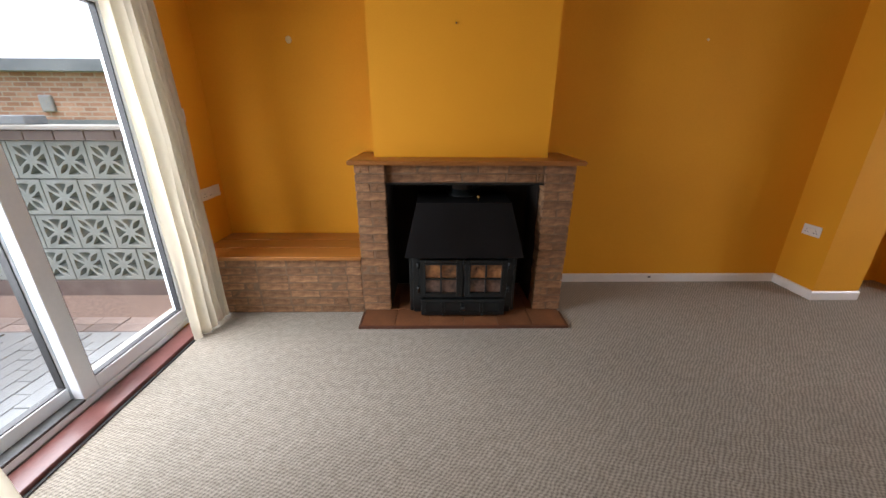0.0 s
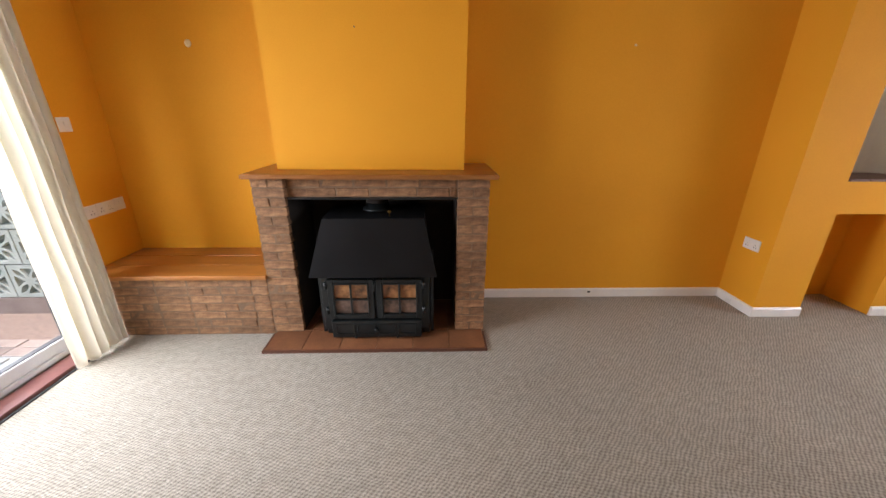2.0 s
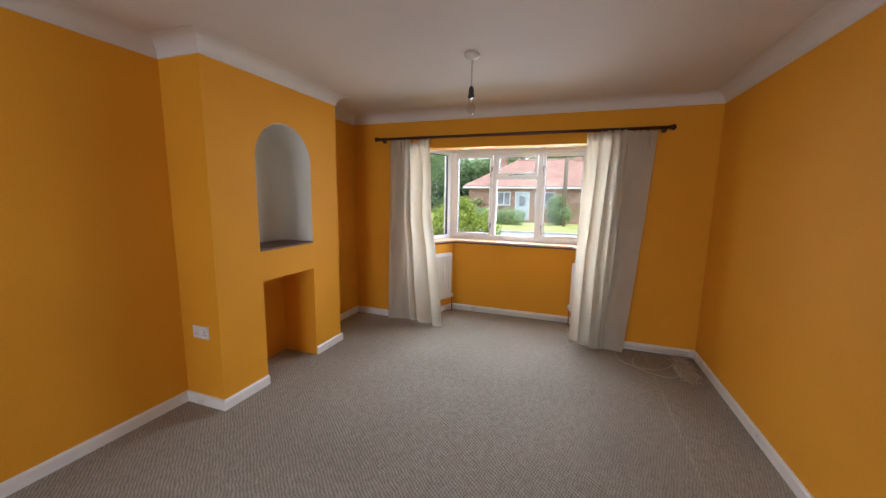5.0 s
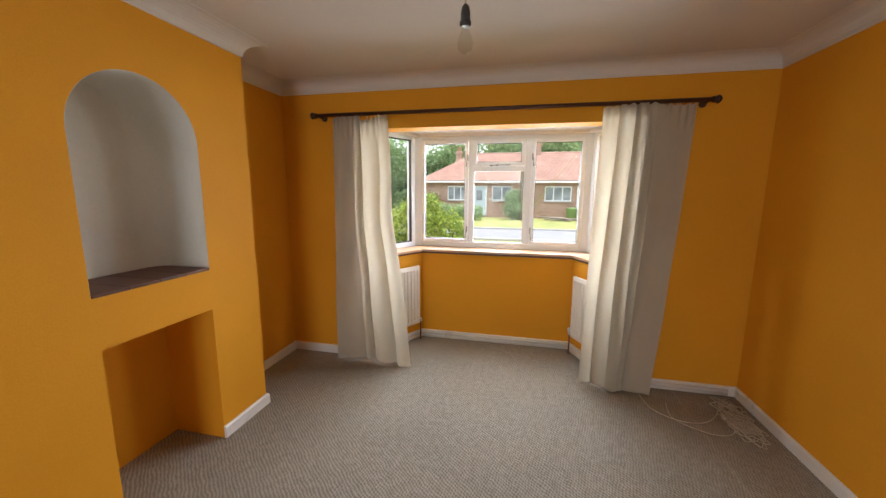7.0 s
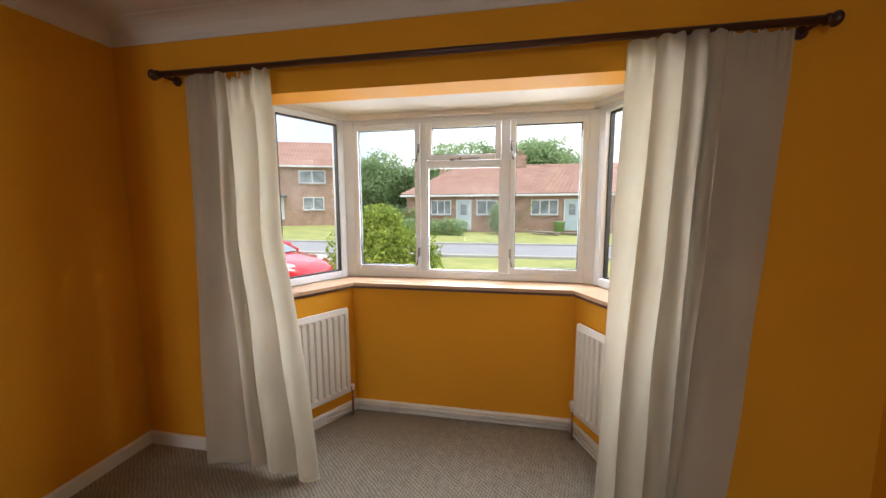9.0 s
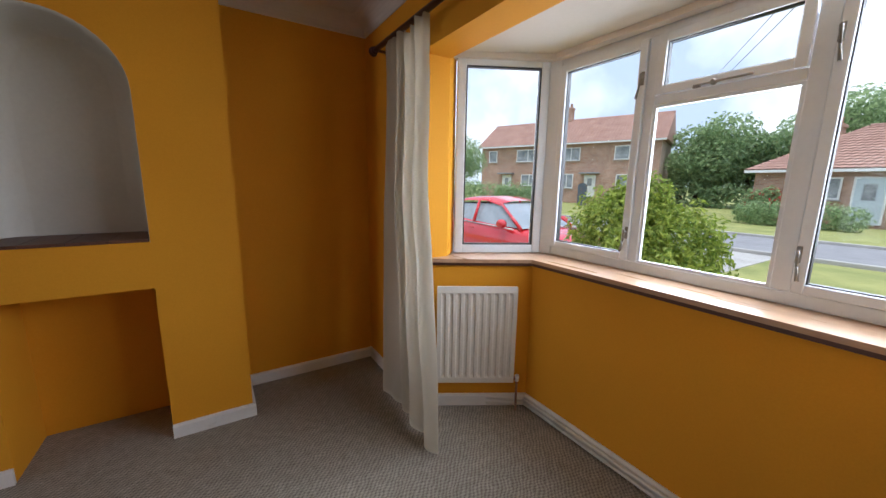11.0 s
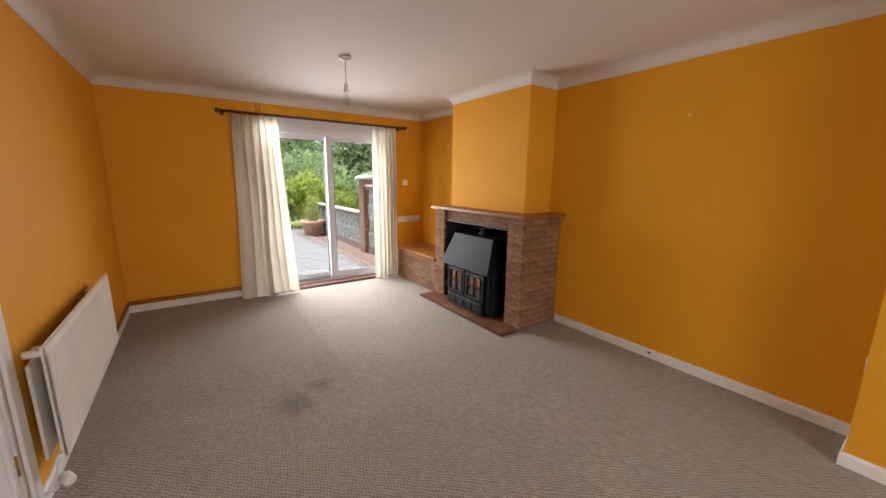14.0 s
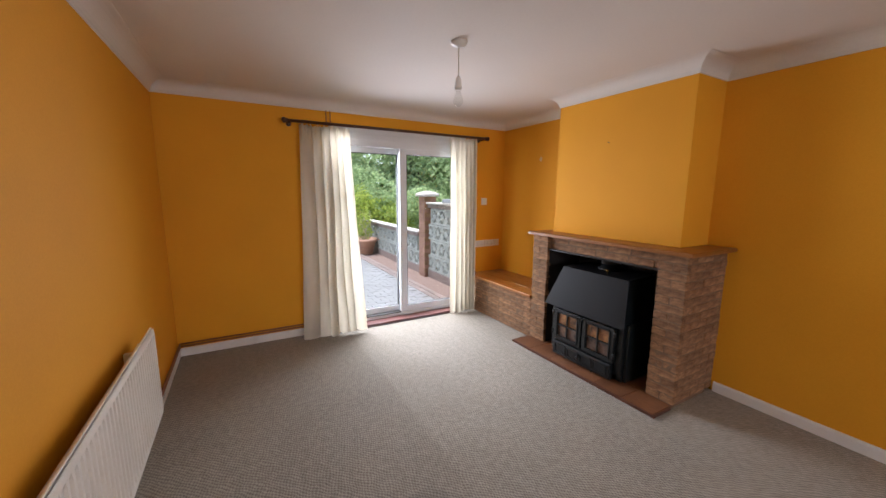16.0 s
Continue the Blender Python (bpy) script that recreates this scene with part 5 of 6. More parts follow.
def puffs(n, rx, ry, z0, z1, r, seed):
    rnd = random.Random(seed)
    out = []
    for i in range(n):
        a, k = rnd.uniform(0, 6.28), rnd.uniform(0, 1) ** 0.6
        out.append((rx * k * math.cos(a), ry * k * math.sin(a), rnd.uniform(z0, z1), r * rnd.uniform(0.7, 1.2), r * rnd.uniform(0.7, 1.2), r * rnd.uniform(0.6, 1.05)))
    return out


# ---- outer leaf of the house wall ----
bm = nb()
box(bm, X0 - 0.27, X0 - 0.141, Y0 - 0.12, DOOR_Y0 - 0.36, -0.30, 5.0)
box(bm, X0 - 0.27, X0 - 0.141, DOOR_Y1 + 0.36, Y1 + 0.25, -0.30, 5.0)
box(bm, X0 - 0.27, X0 - 0.141, DOOR_Y0 - 0.36, DOOR_Y1 + 0.36, DOOR_TOP + 0.12, 5.0)
solid("wall_outer_west", bm, red_brick, "brick outer leaf of the house wall", "wall")

solid("wall_outer_north", box(nb(), X0 - 0.27, X1 + 0.36, Y1 + 0.251, Y1 + 0.35, -0.30, 5.0), red_brick, "brick outer leaf of the house wall", "wall")
bm = box(nb(), 5.603, 5.70, 2.64, Y1 + 0.25, -0.30, 5.0)
box(bm, 5.603, 5.70, Y0 - 0.12, -0.18, -0.30, 5.0)
box(bm, 5.603, 5.70, -0.18, 2.64, 2.42, 5.0)
solid("wall_outer_east", bm, red_brick, "brick outer leaf of the house wall", "wall")

# ---- ground ----
GZ = -0.30
bm = nb()
vs = [bm.verts.new((x, y, GZ)) for x, y in ((-900, -900), (900, -900), (900, 900), (-900, 900))]
bm.faces.new(vs)
solid("ground", bm, lawn, "mown lawn and verge, patchy yellow green", "grass")
solid("road", box(nb(), 16.0, 20.0, -120, 120, GZ - 0.02, GZ + 0.012), asphalt, "grey worn asphalt road", "road")
for x in (15.87, 20.0):
    solid("kerb", box(nb(), x, x + 0.13, -120, 120, GZ - 0.02, GZ + 0.10, None, 0.02), concrete, "pale concrete kerb along the road", "kerb")
solid("driveway", box(nb(), 6.5, 15.86, 3.35, 12.0, GZ - 0.02, GZ + 0.01), concrete, "pale concrete driveway", "driveway")
solid("pavement", box(nb(), 20.14, 21.4, -120, 120, GZ - 0.02, GZ + 0.015), lawn, "grass verge beyond the road", "verge")
bm = box(nb(), X0 - 0.272, X0 - 0.142, DOOR_Y0 - 0.1, DOOR_Y1 + 0.1, -0.10, 0.03, None, 0.008)
solid("door_step", bm, concrete, "pale sill step outside the patio door", "step")
solid("patio_bed", box(nb(), -8.6, X0 - 0.272, -4.5, 2.62, GZ, -0.130), slate_paver, "paved patio behind the house", "patio")
solid("gravel_strip", box(nb(), -8.6, X0 - 0.272, 2.62, 3.06, GZ, -0.15), gravel, "reddish gravel strip along the block wall", "gravel")


# ---- street: bungalow and houses ----
def house_window(parent, m, w, h, lights=3, curtain_white=False):
    """A window unit: frame, panes, sill; local x along the wall, y outward, z up from its foot."""
    bm = nb()
    fr = 0.07
    for xa, xb, za, zb in ((0, fr, 0, h), (w - fr, w, 0, h), (fr, w - fr, 0, fr), (fr, w - fr, h - fr, h)):
        box(bm, xa, xb, 0.0, 0.06, za, zb)
    for i in range(1, lights):
        x = w * i / lights
        box(bm, x - 0.035, x + 0.035, 0.0, 0.055, fr, h - fr)
    win = part("window", bm, house_white, parent, "white framed window", m)
    for i in range(lights):
        part("pane", box(nb(), w * i / lights + 0.036, w * (i + 1) / lights - 0.036, 0.005, 0.02, fr, h - fr), dark_pane, win)
    part("sill", box(nb(), -0.06, w + 0.06, 0.0, 0.12, -0.07, 0.0), concrete, win)
    return win


def house_door(parent, m, mat, canopy=True):
    d = part("door", box(nb(), 0, 0.9, 0.0, 0.05, 0, 2.0, None, 0.01), mat, parent, "front door", m)
    bm = nb()
    for xa, xb, za, zb in ((-0.07, 0, 0, 2.07), (0.9, 0.97, 0, 2.07), (0, 0.9, 2.0, 2.07)):
        box(bm, xa, xb, 0.0, 0.06, za, zb)
    part("frame", bm, house_white, d)
    part("pane", box(nb(), 0.25, 0.65, 0.05, 0.058, 1.05, 1.75), dark_pane, d)
    if canopy:
        part("canopy", box(nb(), -0.4, 1.3, 0.0, 0.7, 2.15, 2.27, None, 0.02), fascia, d, "flat porch canopy")


def chimney(parent, at, w, h, pots=2):
    bm = box(nb(), at[0] - w, at[0] + w, at[1] - 0.35, at[1] + 0.35, at[2], at[2] + h)
    box(bm, at[0] - w - 0.06, at[0] + w + 0.06, at[1] - 0.41, at[1] + 0.41, at[2] + h - 0.22, at[2] + h - 0.05)
    c = part("chimney", bm, red_brick, parent, "brick chimney stack")
    for i in range(pots):
        x = at[0] + (i - (pots - 1) / 2) * w
        part("pot", turned(nb(), (x, at[1], at[2] + h), [(0.13, 0), (0.12, 0.3), (0.15, 0.32), (0.15, 0.38)], 10), terracotta, c)


def tiled_slope(bm, a, b, c, d, rows, cols, lift=0.05):
    """A roof slope a-b (eave) to d-c (ridge), as stepped courses of wavy tiles."""
    a, b, c, d = (Vector(p) for p in (a, b, c, d))
    n = (b - a).cross(d - a).normalized()
    if n.z < 0:
        n = -n
    for j in range(rows):
        v0, v1 = j / rows, (j + 1) / rows
        lo, hi = [], []
        for i in range(cols * 2 + 1):
            u = i / (cols * 2)
            w = lift * (0.5 + 0.5 * (-1) ** i) * 0.6
            lo.append(bm.verts.new(a.lerp(b, u).lerp(d.lerp(c, u), v0) + n * (lift + w)))
            hi.append(bm.verts.new(a.lerp(b, u).lerp(d.lerp(c, u), v1) + n * (0.3 * lift + w)))
        for i in range(cols * 2):
            bm.faces.new((lo[i], lo[i + 1], hi[i + 1], hi[i]))


def terrace_roof(parent, L, D, ze, zr, hip=(0, 0)):
    bm = nb()
    o = 0.35
    rl, rr = hip
    E = [(-o, o, ze), (L + o, o, ze), (L + o, -D - o, ze), (-o, -D - o, ze)]
    R = [(rl if rl else -o, -D / 2, zr), (L - rr if rr else L + o, -D / 2, zr)]
    for q in ((E[0], E[1], R[1], R[0]), (E[2], E[3], R[0], R[1]), (E[1], E[2], R[1]), (E[3], E[0], R[0])):
        bm.faces.new([bm.verts.new(p) for p in q])
    bm.faces.new([bm.verts.new(p) for p in E])
    roof = part("roof", bm, pantile, parent, "weathered red pantile roof")
    tb = nb()
    tiled_slope(tb, E[0], E[1], R[1], R[0], 16, int((L + 0.7) / 0.3))
    if rl:
        tiled_slope(tb, E[3], E[0], R[0], R[0], 16, int(D / 0.3))
    tagged(part("tiles", tb, pantile, roof), kind="stuff")
    part("ridge", tube(nb(), R[0], R[1], 0.11, sides=8), pantile, roof)
    g = box(nb(), -o, L + o, o - 0.02, o + 0.10, ze - 0.14, ze - 0.01)
    part("gutter", g, house_white, parent, "white gutter and fascia board")


# local x runs along the facade, y points out of it towards the street
def bungalow():
    L, D = 19.0, 7.0
    t = thing("bungalow", (28.5, 8.05, GZ), "red-brick bungalow with a hipped pantile roof", "house", rz=0)
    t.matrix_basis = Matrix(((0, -1, 0, 28.5), (-1, 0, 0, 8.05), (0, 0, 1, GZ), (0, 0, 0, 1)))
    part("wall", box(nb(), 0, L, -D, 0, 0, 2.54), red_brick, t)
    terrace_roof(t, L, D, 2.58, 4.75, (3.1, 0))
    for x, w, k in ((1.75, 1.45, 3), (4.95, 1.4, 2), (8.57, 1.76, 3), (14.0, 1.5, 3)):
        house_window(t, pose(x, 0.0, 1.20), w, 1.0, k)
    house_door(t, pose(3.62, 0.0, 0.15), pale_door, False)
    house_door(t, pose(10.75, 0.0, 0.15), pale_door, False)
    chimney(t, (7.9, -3.5, 4.5), 0.42, 1.05, 1)
    chimney(t, (1.5, -6.2, 3.3), 0.22, 2.0, 1)


def terrace_house():
    A, B = Vector((36.4, 17.1)), Vector((30.1, 33.5))
    u = (B - A).normalized()
    n = Vector((-u.y, u.x))
    L, D = 17.3, 7.5
    t = thing("terrace_house", (A.x, A.y, GZ), "two-storey red-brick terraced houses with pantile roof", "house")
    t.matrix_basis = Matrix(((u.x, n.x, 0, A.x), (u.y, n.y, 0, A.y), (0, 0, 1, GZ), (0, 0, 0, 1)))
    part("wall", box(nb(), 0, L, -D, 0, 0, 5.58), red_brick, t)
    gb = nb()
    for x in (0.02, L - 0.02):
        f = [gb.verts.new((x, -D, 5.58)), gb.verts.new((x, 0, 5.58)), gb.verts.new((x, -D / 2, 8.2))]
        gb.faces.new(f)
    part("gable", gb, red_brick, t)
    terrace_roof(t, L, D, 5.62, 8.3)
    for x, w, z, h, k in ((1.2, 2.4, 4.0, 1.2, 2), (6.6, 1.7, 4.0, 1.2, 2), (10.6, 2.5, 4.0, 1.2, 2), (15.4, 1.0, 4.0, 1.2, 1), (1.4, 1.9, 1.5, 1.2, 2), (7.1, 1.25, 1.4, 1.35, 2), (10.7, 1.8, 1.55, 1.15, 2)):
        house_window(t, pose(x, 0.0, z), w, h, k)
    house_door(t, pose(5.1, 0.0, 0.6), house_white)
    house_door(t, pose(13.7, 0.0, 0.6), house_white)
    chimney(t, (9.2, -3.75, 7.7), 0.45, 1.9)


bungalow()
terrace_house()


vent_grey = mottled("grey_vent", (0.22, 0.22, 0.23), (0.32, 0.32, 0.33), 6, 60, 0.6, 0.05)


def garage():
    t = thing("garage", (-7.0, 6.6, GZ), "neighbouring brick garage with a flat felt roof", "garage")
    bm = box(nb(), -1.4, 3.2, 0.0, 4.0, 0.0, 2.32)
    part("wall", bm, red_brick, t)
    part("roof", box(nb(), -1.55, 3.35, -0.15, 4.15, 2.32, 2.50, None, 0.01), fascia, t, "dark grey flat roof edge")
    part("vent", box(nb(), 0.60, 0.80, -0.06, 0.0, 1.72, 1.98, None, 0.02), vent_grey, t, "grey wall vent box")
    part("strip", box(nb(), -1.3, 3.1, -0.012, -0.001, 1.45, 1.60), fascia, t)


garage()


# ---- parked cars ----
def hatchback(name, m, paint, label):
    t = thing(name, (0, 0, 0), label, "car")
    t.matrix_basis = m
    # stations along the car (x to the nose): bottom, belt and half widths
    st = [(-1.98, 0.42, 0.80, 0.60), (-1.93, 0.30, 0.92, 0.74), (-1.55, 0.22, 0.98, 0.83), (-0.9, 0.20, 0.97, 0.86), (0.0, 0.20, 0.93, 0.86), (0.75, 0.20, 0.90, 0.86), (1.25, 0.22, 0.84, 0.83), (1.70, 0.26, 0.74, 0.76), (1.93, 0.32, 0.62, 0.60), (1.98, 0.38, 0.52, 0.45)]
    bm = nb()
    rings = []
    for x, zb, zt, w in st:
        ring = []
        for y, z in ((-w * 0.9, zb), (-w, zb + 0.12), (-w * 1.0, (zb + zt) / 2), (-w * 0.985, zt - 0.08), (-w * 0.93, zt), (-w * 0.45, zt + 0.025), (0, zt + 0.03)):
            ring.append((x, y, z))
        ring += [(x, -y, z) for x, y, z in ring[-2::-1]]
        rings.append([bm.verts.new(p) for p in ring])
    for lo, hi in zip(rings, rings[1:]):
        for i in range(len(lo) - 1):
            bm.faces.new((lo[i], lo[i + 1], hi[i + 1], hi[i])).smooth = True
    bm.faces.new(rings[0])
    bm.faces.new(rings[-1])
    part("body", bm, paint, t)
    # cabin: glass house with painted roof and pillars
    gl = nb()
    a = [(-1.72, 0.95, 0.76), (-1.40, 1.30, 0.60), (0.18, 1.36, 0.585), (0.95, 0.92, 0.78)]
    for s in (-1, 1):
        q = [gl.verts.new((x, s * (w - 0.012), z)) for x, z, w in a]
        gl.faces.new(q)
    part("side_glass", gl, car_glass, t, "side glass coloured pale grey-blue for the reflected sky")
    ws = nb()
    q = [ws.verts.new(p) for p in ((0.20, -0.56, 1.375), (0.20, 0.56, 1.375), (0.98, 0.73, 0.915), (0.98, -0.73, 0.915))]
    ws.faces.new(q)
    part("windscreen", ws, car_glass, t, "sloping windscreen")
    rw = nb()
    q = [rw.verts.new(p) for p in ((-1.44, -0.56, 1.31), (-1.44, 0.56, 1.31), (-1.76, 0.66, 0.95), (-1.76, -0.66, 0.95))]
    rw.faces.new(q)
    part("rear_window", rw, car_glass, t)
    rf = nb()
    rr = []
    for x, z, w in ((-1.50, 1.33, 0.58), (-1.38, 1.40, 0.60), (-0.9, 1.46, 0.60), (-0.2, 1.475, 0.60), (0.24, 1.385, 0.58)):
        rr.append([rf.verts.new(p) for p in ((x, -w - 0.02, z - 0.07), (x, -w * 0.96, z - 0.015), (x, -w * 0.5, z + 0.02), (x, 0, z + 0.03), (x, w * 0.5, z + 0.02), (x, w * 0.96, z - 0.015), (x, w + 0.02, z - 0.07))])
    for lo, hi in zip(rr, rr[1:]):
        for i in range(6):
            rf.faces.new((lo[i], lo[i + 1], hi[i + 1], hi[i])).smooth = True
    part("roof", rf, paint, t)
    for s in (-1, 1):
        for p0, p1, r in (((0.22, s * 0.59, 1.36), (1.0, s * 0.78, 0.90), 0.035), ((-0.45, s * 0.63, 1.40), (-0.40, s * 0.83, 0.93), 0.035), ((-1.45, s * 0.60, 1.33), (-1.78, s * 0.74, 0.90), 0.07)):
            part("pillar", tube(nb(), p0, p1, r, sides=8), paint, t)
        part("waist_trim", tube(nb(), (-1.6, s * 0.835, 0.955), (0.85, s * 0.845, 0.895), 0.014, sides=6), alloy, t, "bright waistline trim")
        mr = part("door_mirror", turned(nb(), (0.62, s * 0.86, 0.99), [(0.03, 0), (0.08, 0.02), (0.095, 0.08), (0.09, 0.15), (0.05, 0.19)], 14, (0, s, 0)), paint, t, "door mirror in body colour")
        part("door_handle", box(nb(), -0.55, -0.37, s * 0.86 - 0.012, s * 0.86 + 0.012, 0.80, 0.83, None, 0.006), paint, t)
        part("headlamp", turned(nb(), (1.62, s * 0.62, 0.70), [(0.02, -0.06), (0.13, -0.02), (0.12, 0.02), (0.05, 0.05)], 14, (0.6, s * 0.6, 0.5)), house_white, t)
        part("tail_lamp", box(nb(), -1.93, -1.80, s * 0.70 - 0.05, s * 0.70 + 0.05, 0.78, 1.02, None, 0.02), flower_red, t)
        for x in (-1.22, 1.24):
            wh = part("wheel", turned(nb(), (x, s * 0.69, 0.305), [(0.20, 0), (0.285, 0.01), (0.305, 0.04), (0.305, 0.15), (0.285, 0.18), (0.20, 0.185)], 28, (0, s, 0)), rubber, t, "black tyre")
            part("rim", turned(nb(), (x, s * 0.69, 0.305), [(0.03, 0.17), (0.05, 0.192), (0.17, 0.182), (0.205, 0.186), (0.205, 0.15)], 20, (0, s, 0)), alloy, wh)
    return t


hatchback("car", pose(9.7, 6.1, GZ + 0.01, 0, 0, -88) @ Matrix.Scale(0.93, 4), car_paint, "bright red hatchback parked on the driveway")
hatchback("car", pose(10.8, 12.0, GZ + 0.01, 0, 0, -80), blue_paint, "dark blue car parked behind the red hatchback")


# ---- street furniture ----
def wood_pole(at, h, label):
    t = thing("utility_pole", (*at, GZ), label, "utility pole", "utility poles")
    part("pole", tube(nb(), (0, 0, -0.1), (0, 0, h), 0.14, 0.10, 12), pole_wood, t)
    part("cap", turned(nb(), (0, 0, h), [(0.12, 0), (0.12, 0.05), (0.05, 0.12)], 12), fascia, t)
    return t


wood_pole((26.4, 1.02), 7.5, "tall weathered wooden utility pole on the verge")
wood_pole((27.0, 21.2), 10.2, "wooden utility pole before the terraced houses")
for k, (a, b) in enumerate((((46.0, 18.9, 10.9), (5.75, -0.6, 3.6)), ((46.0, 18.9, 10.0), (5.75, -0.6, 3.4)), ((26.4, 1.02, 7.1), (14.0, -12.0, 8.2)))):
    bm = nb()
    a, b = Vector(a), Vector(b)
    pts = [a.lerp(b, i / 10) - Vector((0, 0, 0.3 * (1 - (2 * i / 10 - 1) ** 2) * 0.5)) for i in range(11)]
    for p0, p1 in zip(pts, pts[1:]):
        tube(bm, p0, p1, 0.009, sides=5)
    tagged(part("overhead_wire", bm, rubber), "thin black overhead wire above the street", "wire", "overhead wires")
bm = tube(nb(), (25.0, 0.97, GZ), (25.0, -0.6, 1.85), 0.025, sides=6)
tube(bm, (25.0, -0.6, 1.85), (25.0, -6.0, 9.2), 0.008, sides=5)
tagged(part("stay_wire", bm, leaf_bright), "stay wire with a yellow sleeve at its foot", "wire")
t = thing("log_pile", (26.2, -1.9, GZ), "low heap of cut grey branches", "logs")
rl = random.Random(4)
for i in range(9):
    y, z = rl.uniform(-1.5, 1.2), 0.06 + 0.06 * (i % 3)
    part("log", tube(nb(), (rl.uniform(-0.3, 0.3), y - 0.8, z), (rl.uniform(-0.3, 0.3), y + 0.8, z + 0.05), 0.06, 0.04, 8), pole_wood, t)
t = thing("water_butt", (27.9, -2.3, GZ), "green plastic garden bin by the wall", "bin")
part("tub", turned(nb(), (0, 0, 0), [(0.3, 0), (0.36, 0.7), (0.38, 0.72), (0.38, 0.78), (0.1, 0.82)], 16), leaf_dark, t)
t = thing("side_gate", (29.5, 19.7, GZ), "blue-grey wooden gate beside the houses", "gate")
for i in range(8):
    part("board", box(nb(), i * 0.14, i * 0.14 + 0.135, 0, 0.04, 0.05, 1.75 + 0.12 * math.sin(math.pi * i / 7)), slate_blue, t)

# ---- street planting ----
plant("bush", (7.85, 2.35, GZ), [(0, 0, 0.55, 0.55, 0.58, 0.55), (-0.1, 0.2, 1.15, 0.45, 0.45, 0.5), (0.15, -0.25, 1.0, 0.45, 0.42, 0.5), (0.1, 0.1, 1.45, 0.3, 0.3, 0.33), (-0.2, -0.2, 0.7, 0.4, 0.4, 0.5)], 25000, 0.029, leaf_bright, 11, "rounded bright green bush in the front garden", "bush", (1.2, 0.05))
rp = random.Random(31)
plant("hedge", (25.8, 5.3, GZ), [(rp.uniform(-0.3, 0.3), y, 0.5, 0.6, 0.6, 0.5 + rp.uniform(0, 0.2)) for y in (-1.4, -0.7, 0, 0.7, 1.4, 2.0)], 4500, 0.07, leaf_mid, 12, "low clipped green hedge before the bungalow", "hedge")
plant("bush", (26.8, 1.35, GZ), [(0, 0, 0.75, 0.75, 0.85, 0.75), (0, 0.1, 1.4, 0.6, 0.65, 0.6)], 5500, 0.06, leaf_mid, 13, "rounded green bush before the bungalow window", "bush")
plant("flower_bush", (27.7, 7.6, GZ), [(0, 0, 0.8, 0.5, 0.6, 0.8), (0, -0.5, 1.3, 0.4, 0.4, 0.5)], 2500, 0.07, leaf_mid, 14, "climbing shrub with red flowers by the bungalow", "bush", None, "", (220, 0.10, flower_red))
plant("hedge", (24.2, 19.8, GZ), [(0.5 * y, y * 1.0, 0.75, 0.8, 0.9, 0.75) for y in (-2, -0.8, 0.4, 1.6, 2.8, 4.0, 5.2, 6.4, 7.6)], 7000, 0.09, leaf_dark, 15, "long dark green hedge before the terraced houses", "hedge")
plant("tree", (17.2, 19.0, GZ), [(0, 0, 3.4, 1.5, 1.5, 1.2), (0.9, 0.6, 2.7, 1.1, 1.1, 0.9), (-0.9, -0.5, 2.6, 1.2, 1.0, 0.9), (0.2, -0.9, 3.0, 1.0, 1.0, 0.9), (-0.3, 0.9, 4.0, 0.9, 0.9, 0.8)], 10000, 0.06, leaf_mid, 16, "small garden tree with a loose light crown", "tree", (3.0, 0.12))
plant("hedge", (20.6, 26.4, GZ), [(-0.87 * k, 0.5 * k, 0.9, 1.0, 1.0, rp.uniform(0.9, 1.3)) for k in (-7, -5.6, -4.2, -2.8, -1.4, 0, 1.4, 2.8, 4.2, 5.6, 7, 8.4)], 8000, 0.09, leaf_mid, 17, "tall green hedge across the end of the lawn", "hedge")
ra = random.Random(77)
for i in range(22):
    y = -18 + i * 3.4
    x = 42 + ra.uniform(-2, 6) + max(0, y - 15) * 0.25
    h = ra.uniform(5.5, 9.0)
    plant("tree", (x, y, GZ), puffs(11, 2.4, 2.6, h * 0.12, h * 0.85, h * 0.24, 100 + i), 7500, 0.18, leaf_mid if i % 3 else leaf_dark, 200 + i, "leafy green woodland tree behind the street", "tree", (h * 0.7, 0.25), "trees behind the street")
plant("tree", (37.0, -2.4, GZ), puffs(12, 2.8, 3.6, 3.2, 6.8, 1.7, 55), 8000, 0.15, leaf_mid, 56, "broad rounded green tree behind the bungalow roof", "tree", (5.0, 0.3))


plant("undergrowth", (39.5, 10.0, GZ), [(rp.uniform(-1, 1), -30 + 3.0 * k, 0.9, 1.6, 2.2, rp.uniform(0.9, 1.6)) for k in range(24)], 16000, 0.16, leaf_dark, 58, "dense low green undergrowth behind the street", "undergrowth")


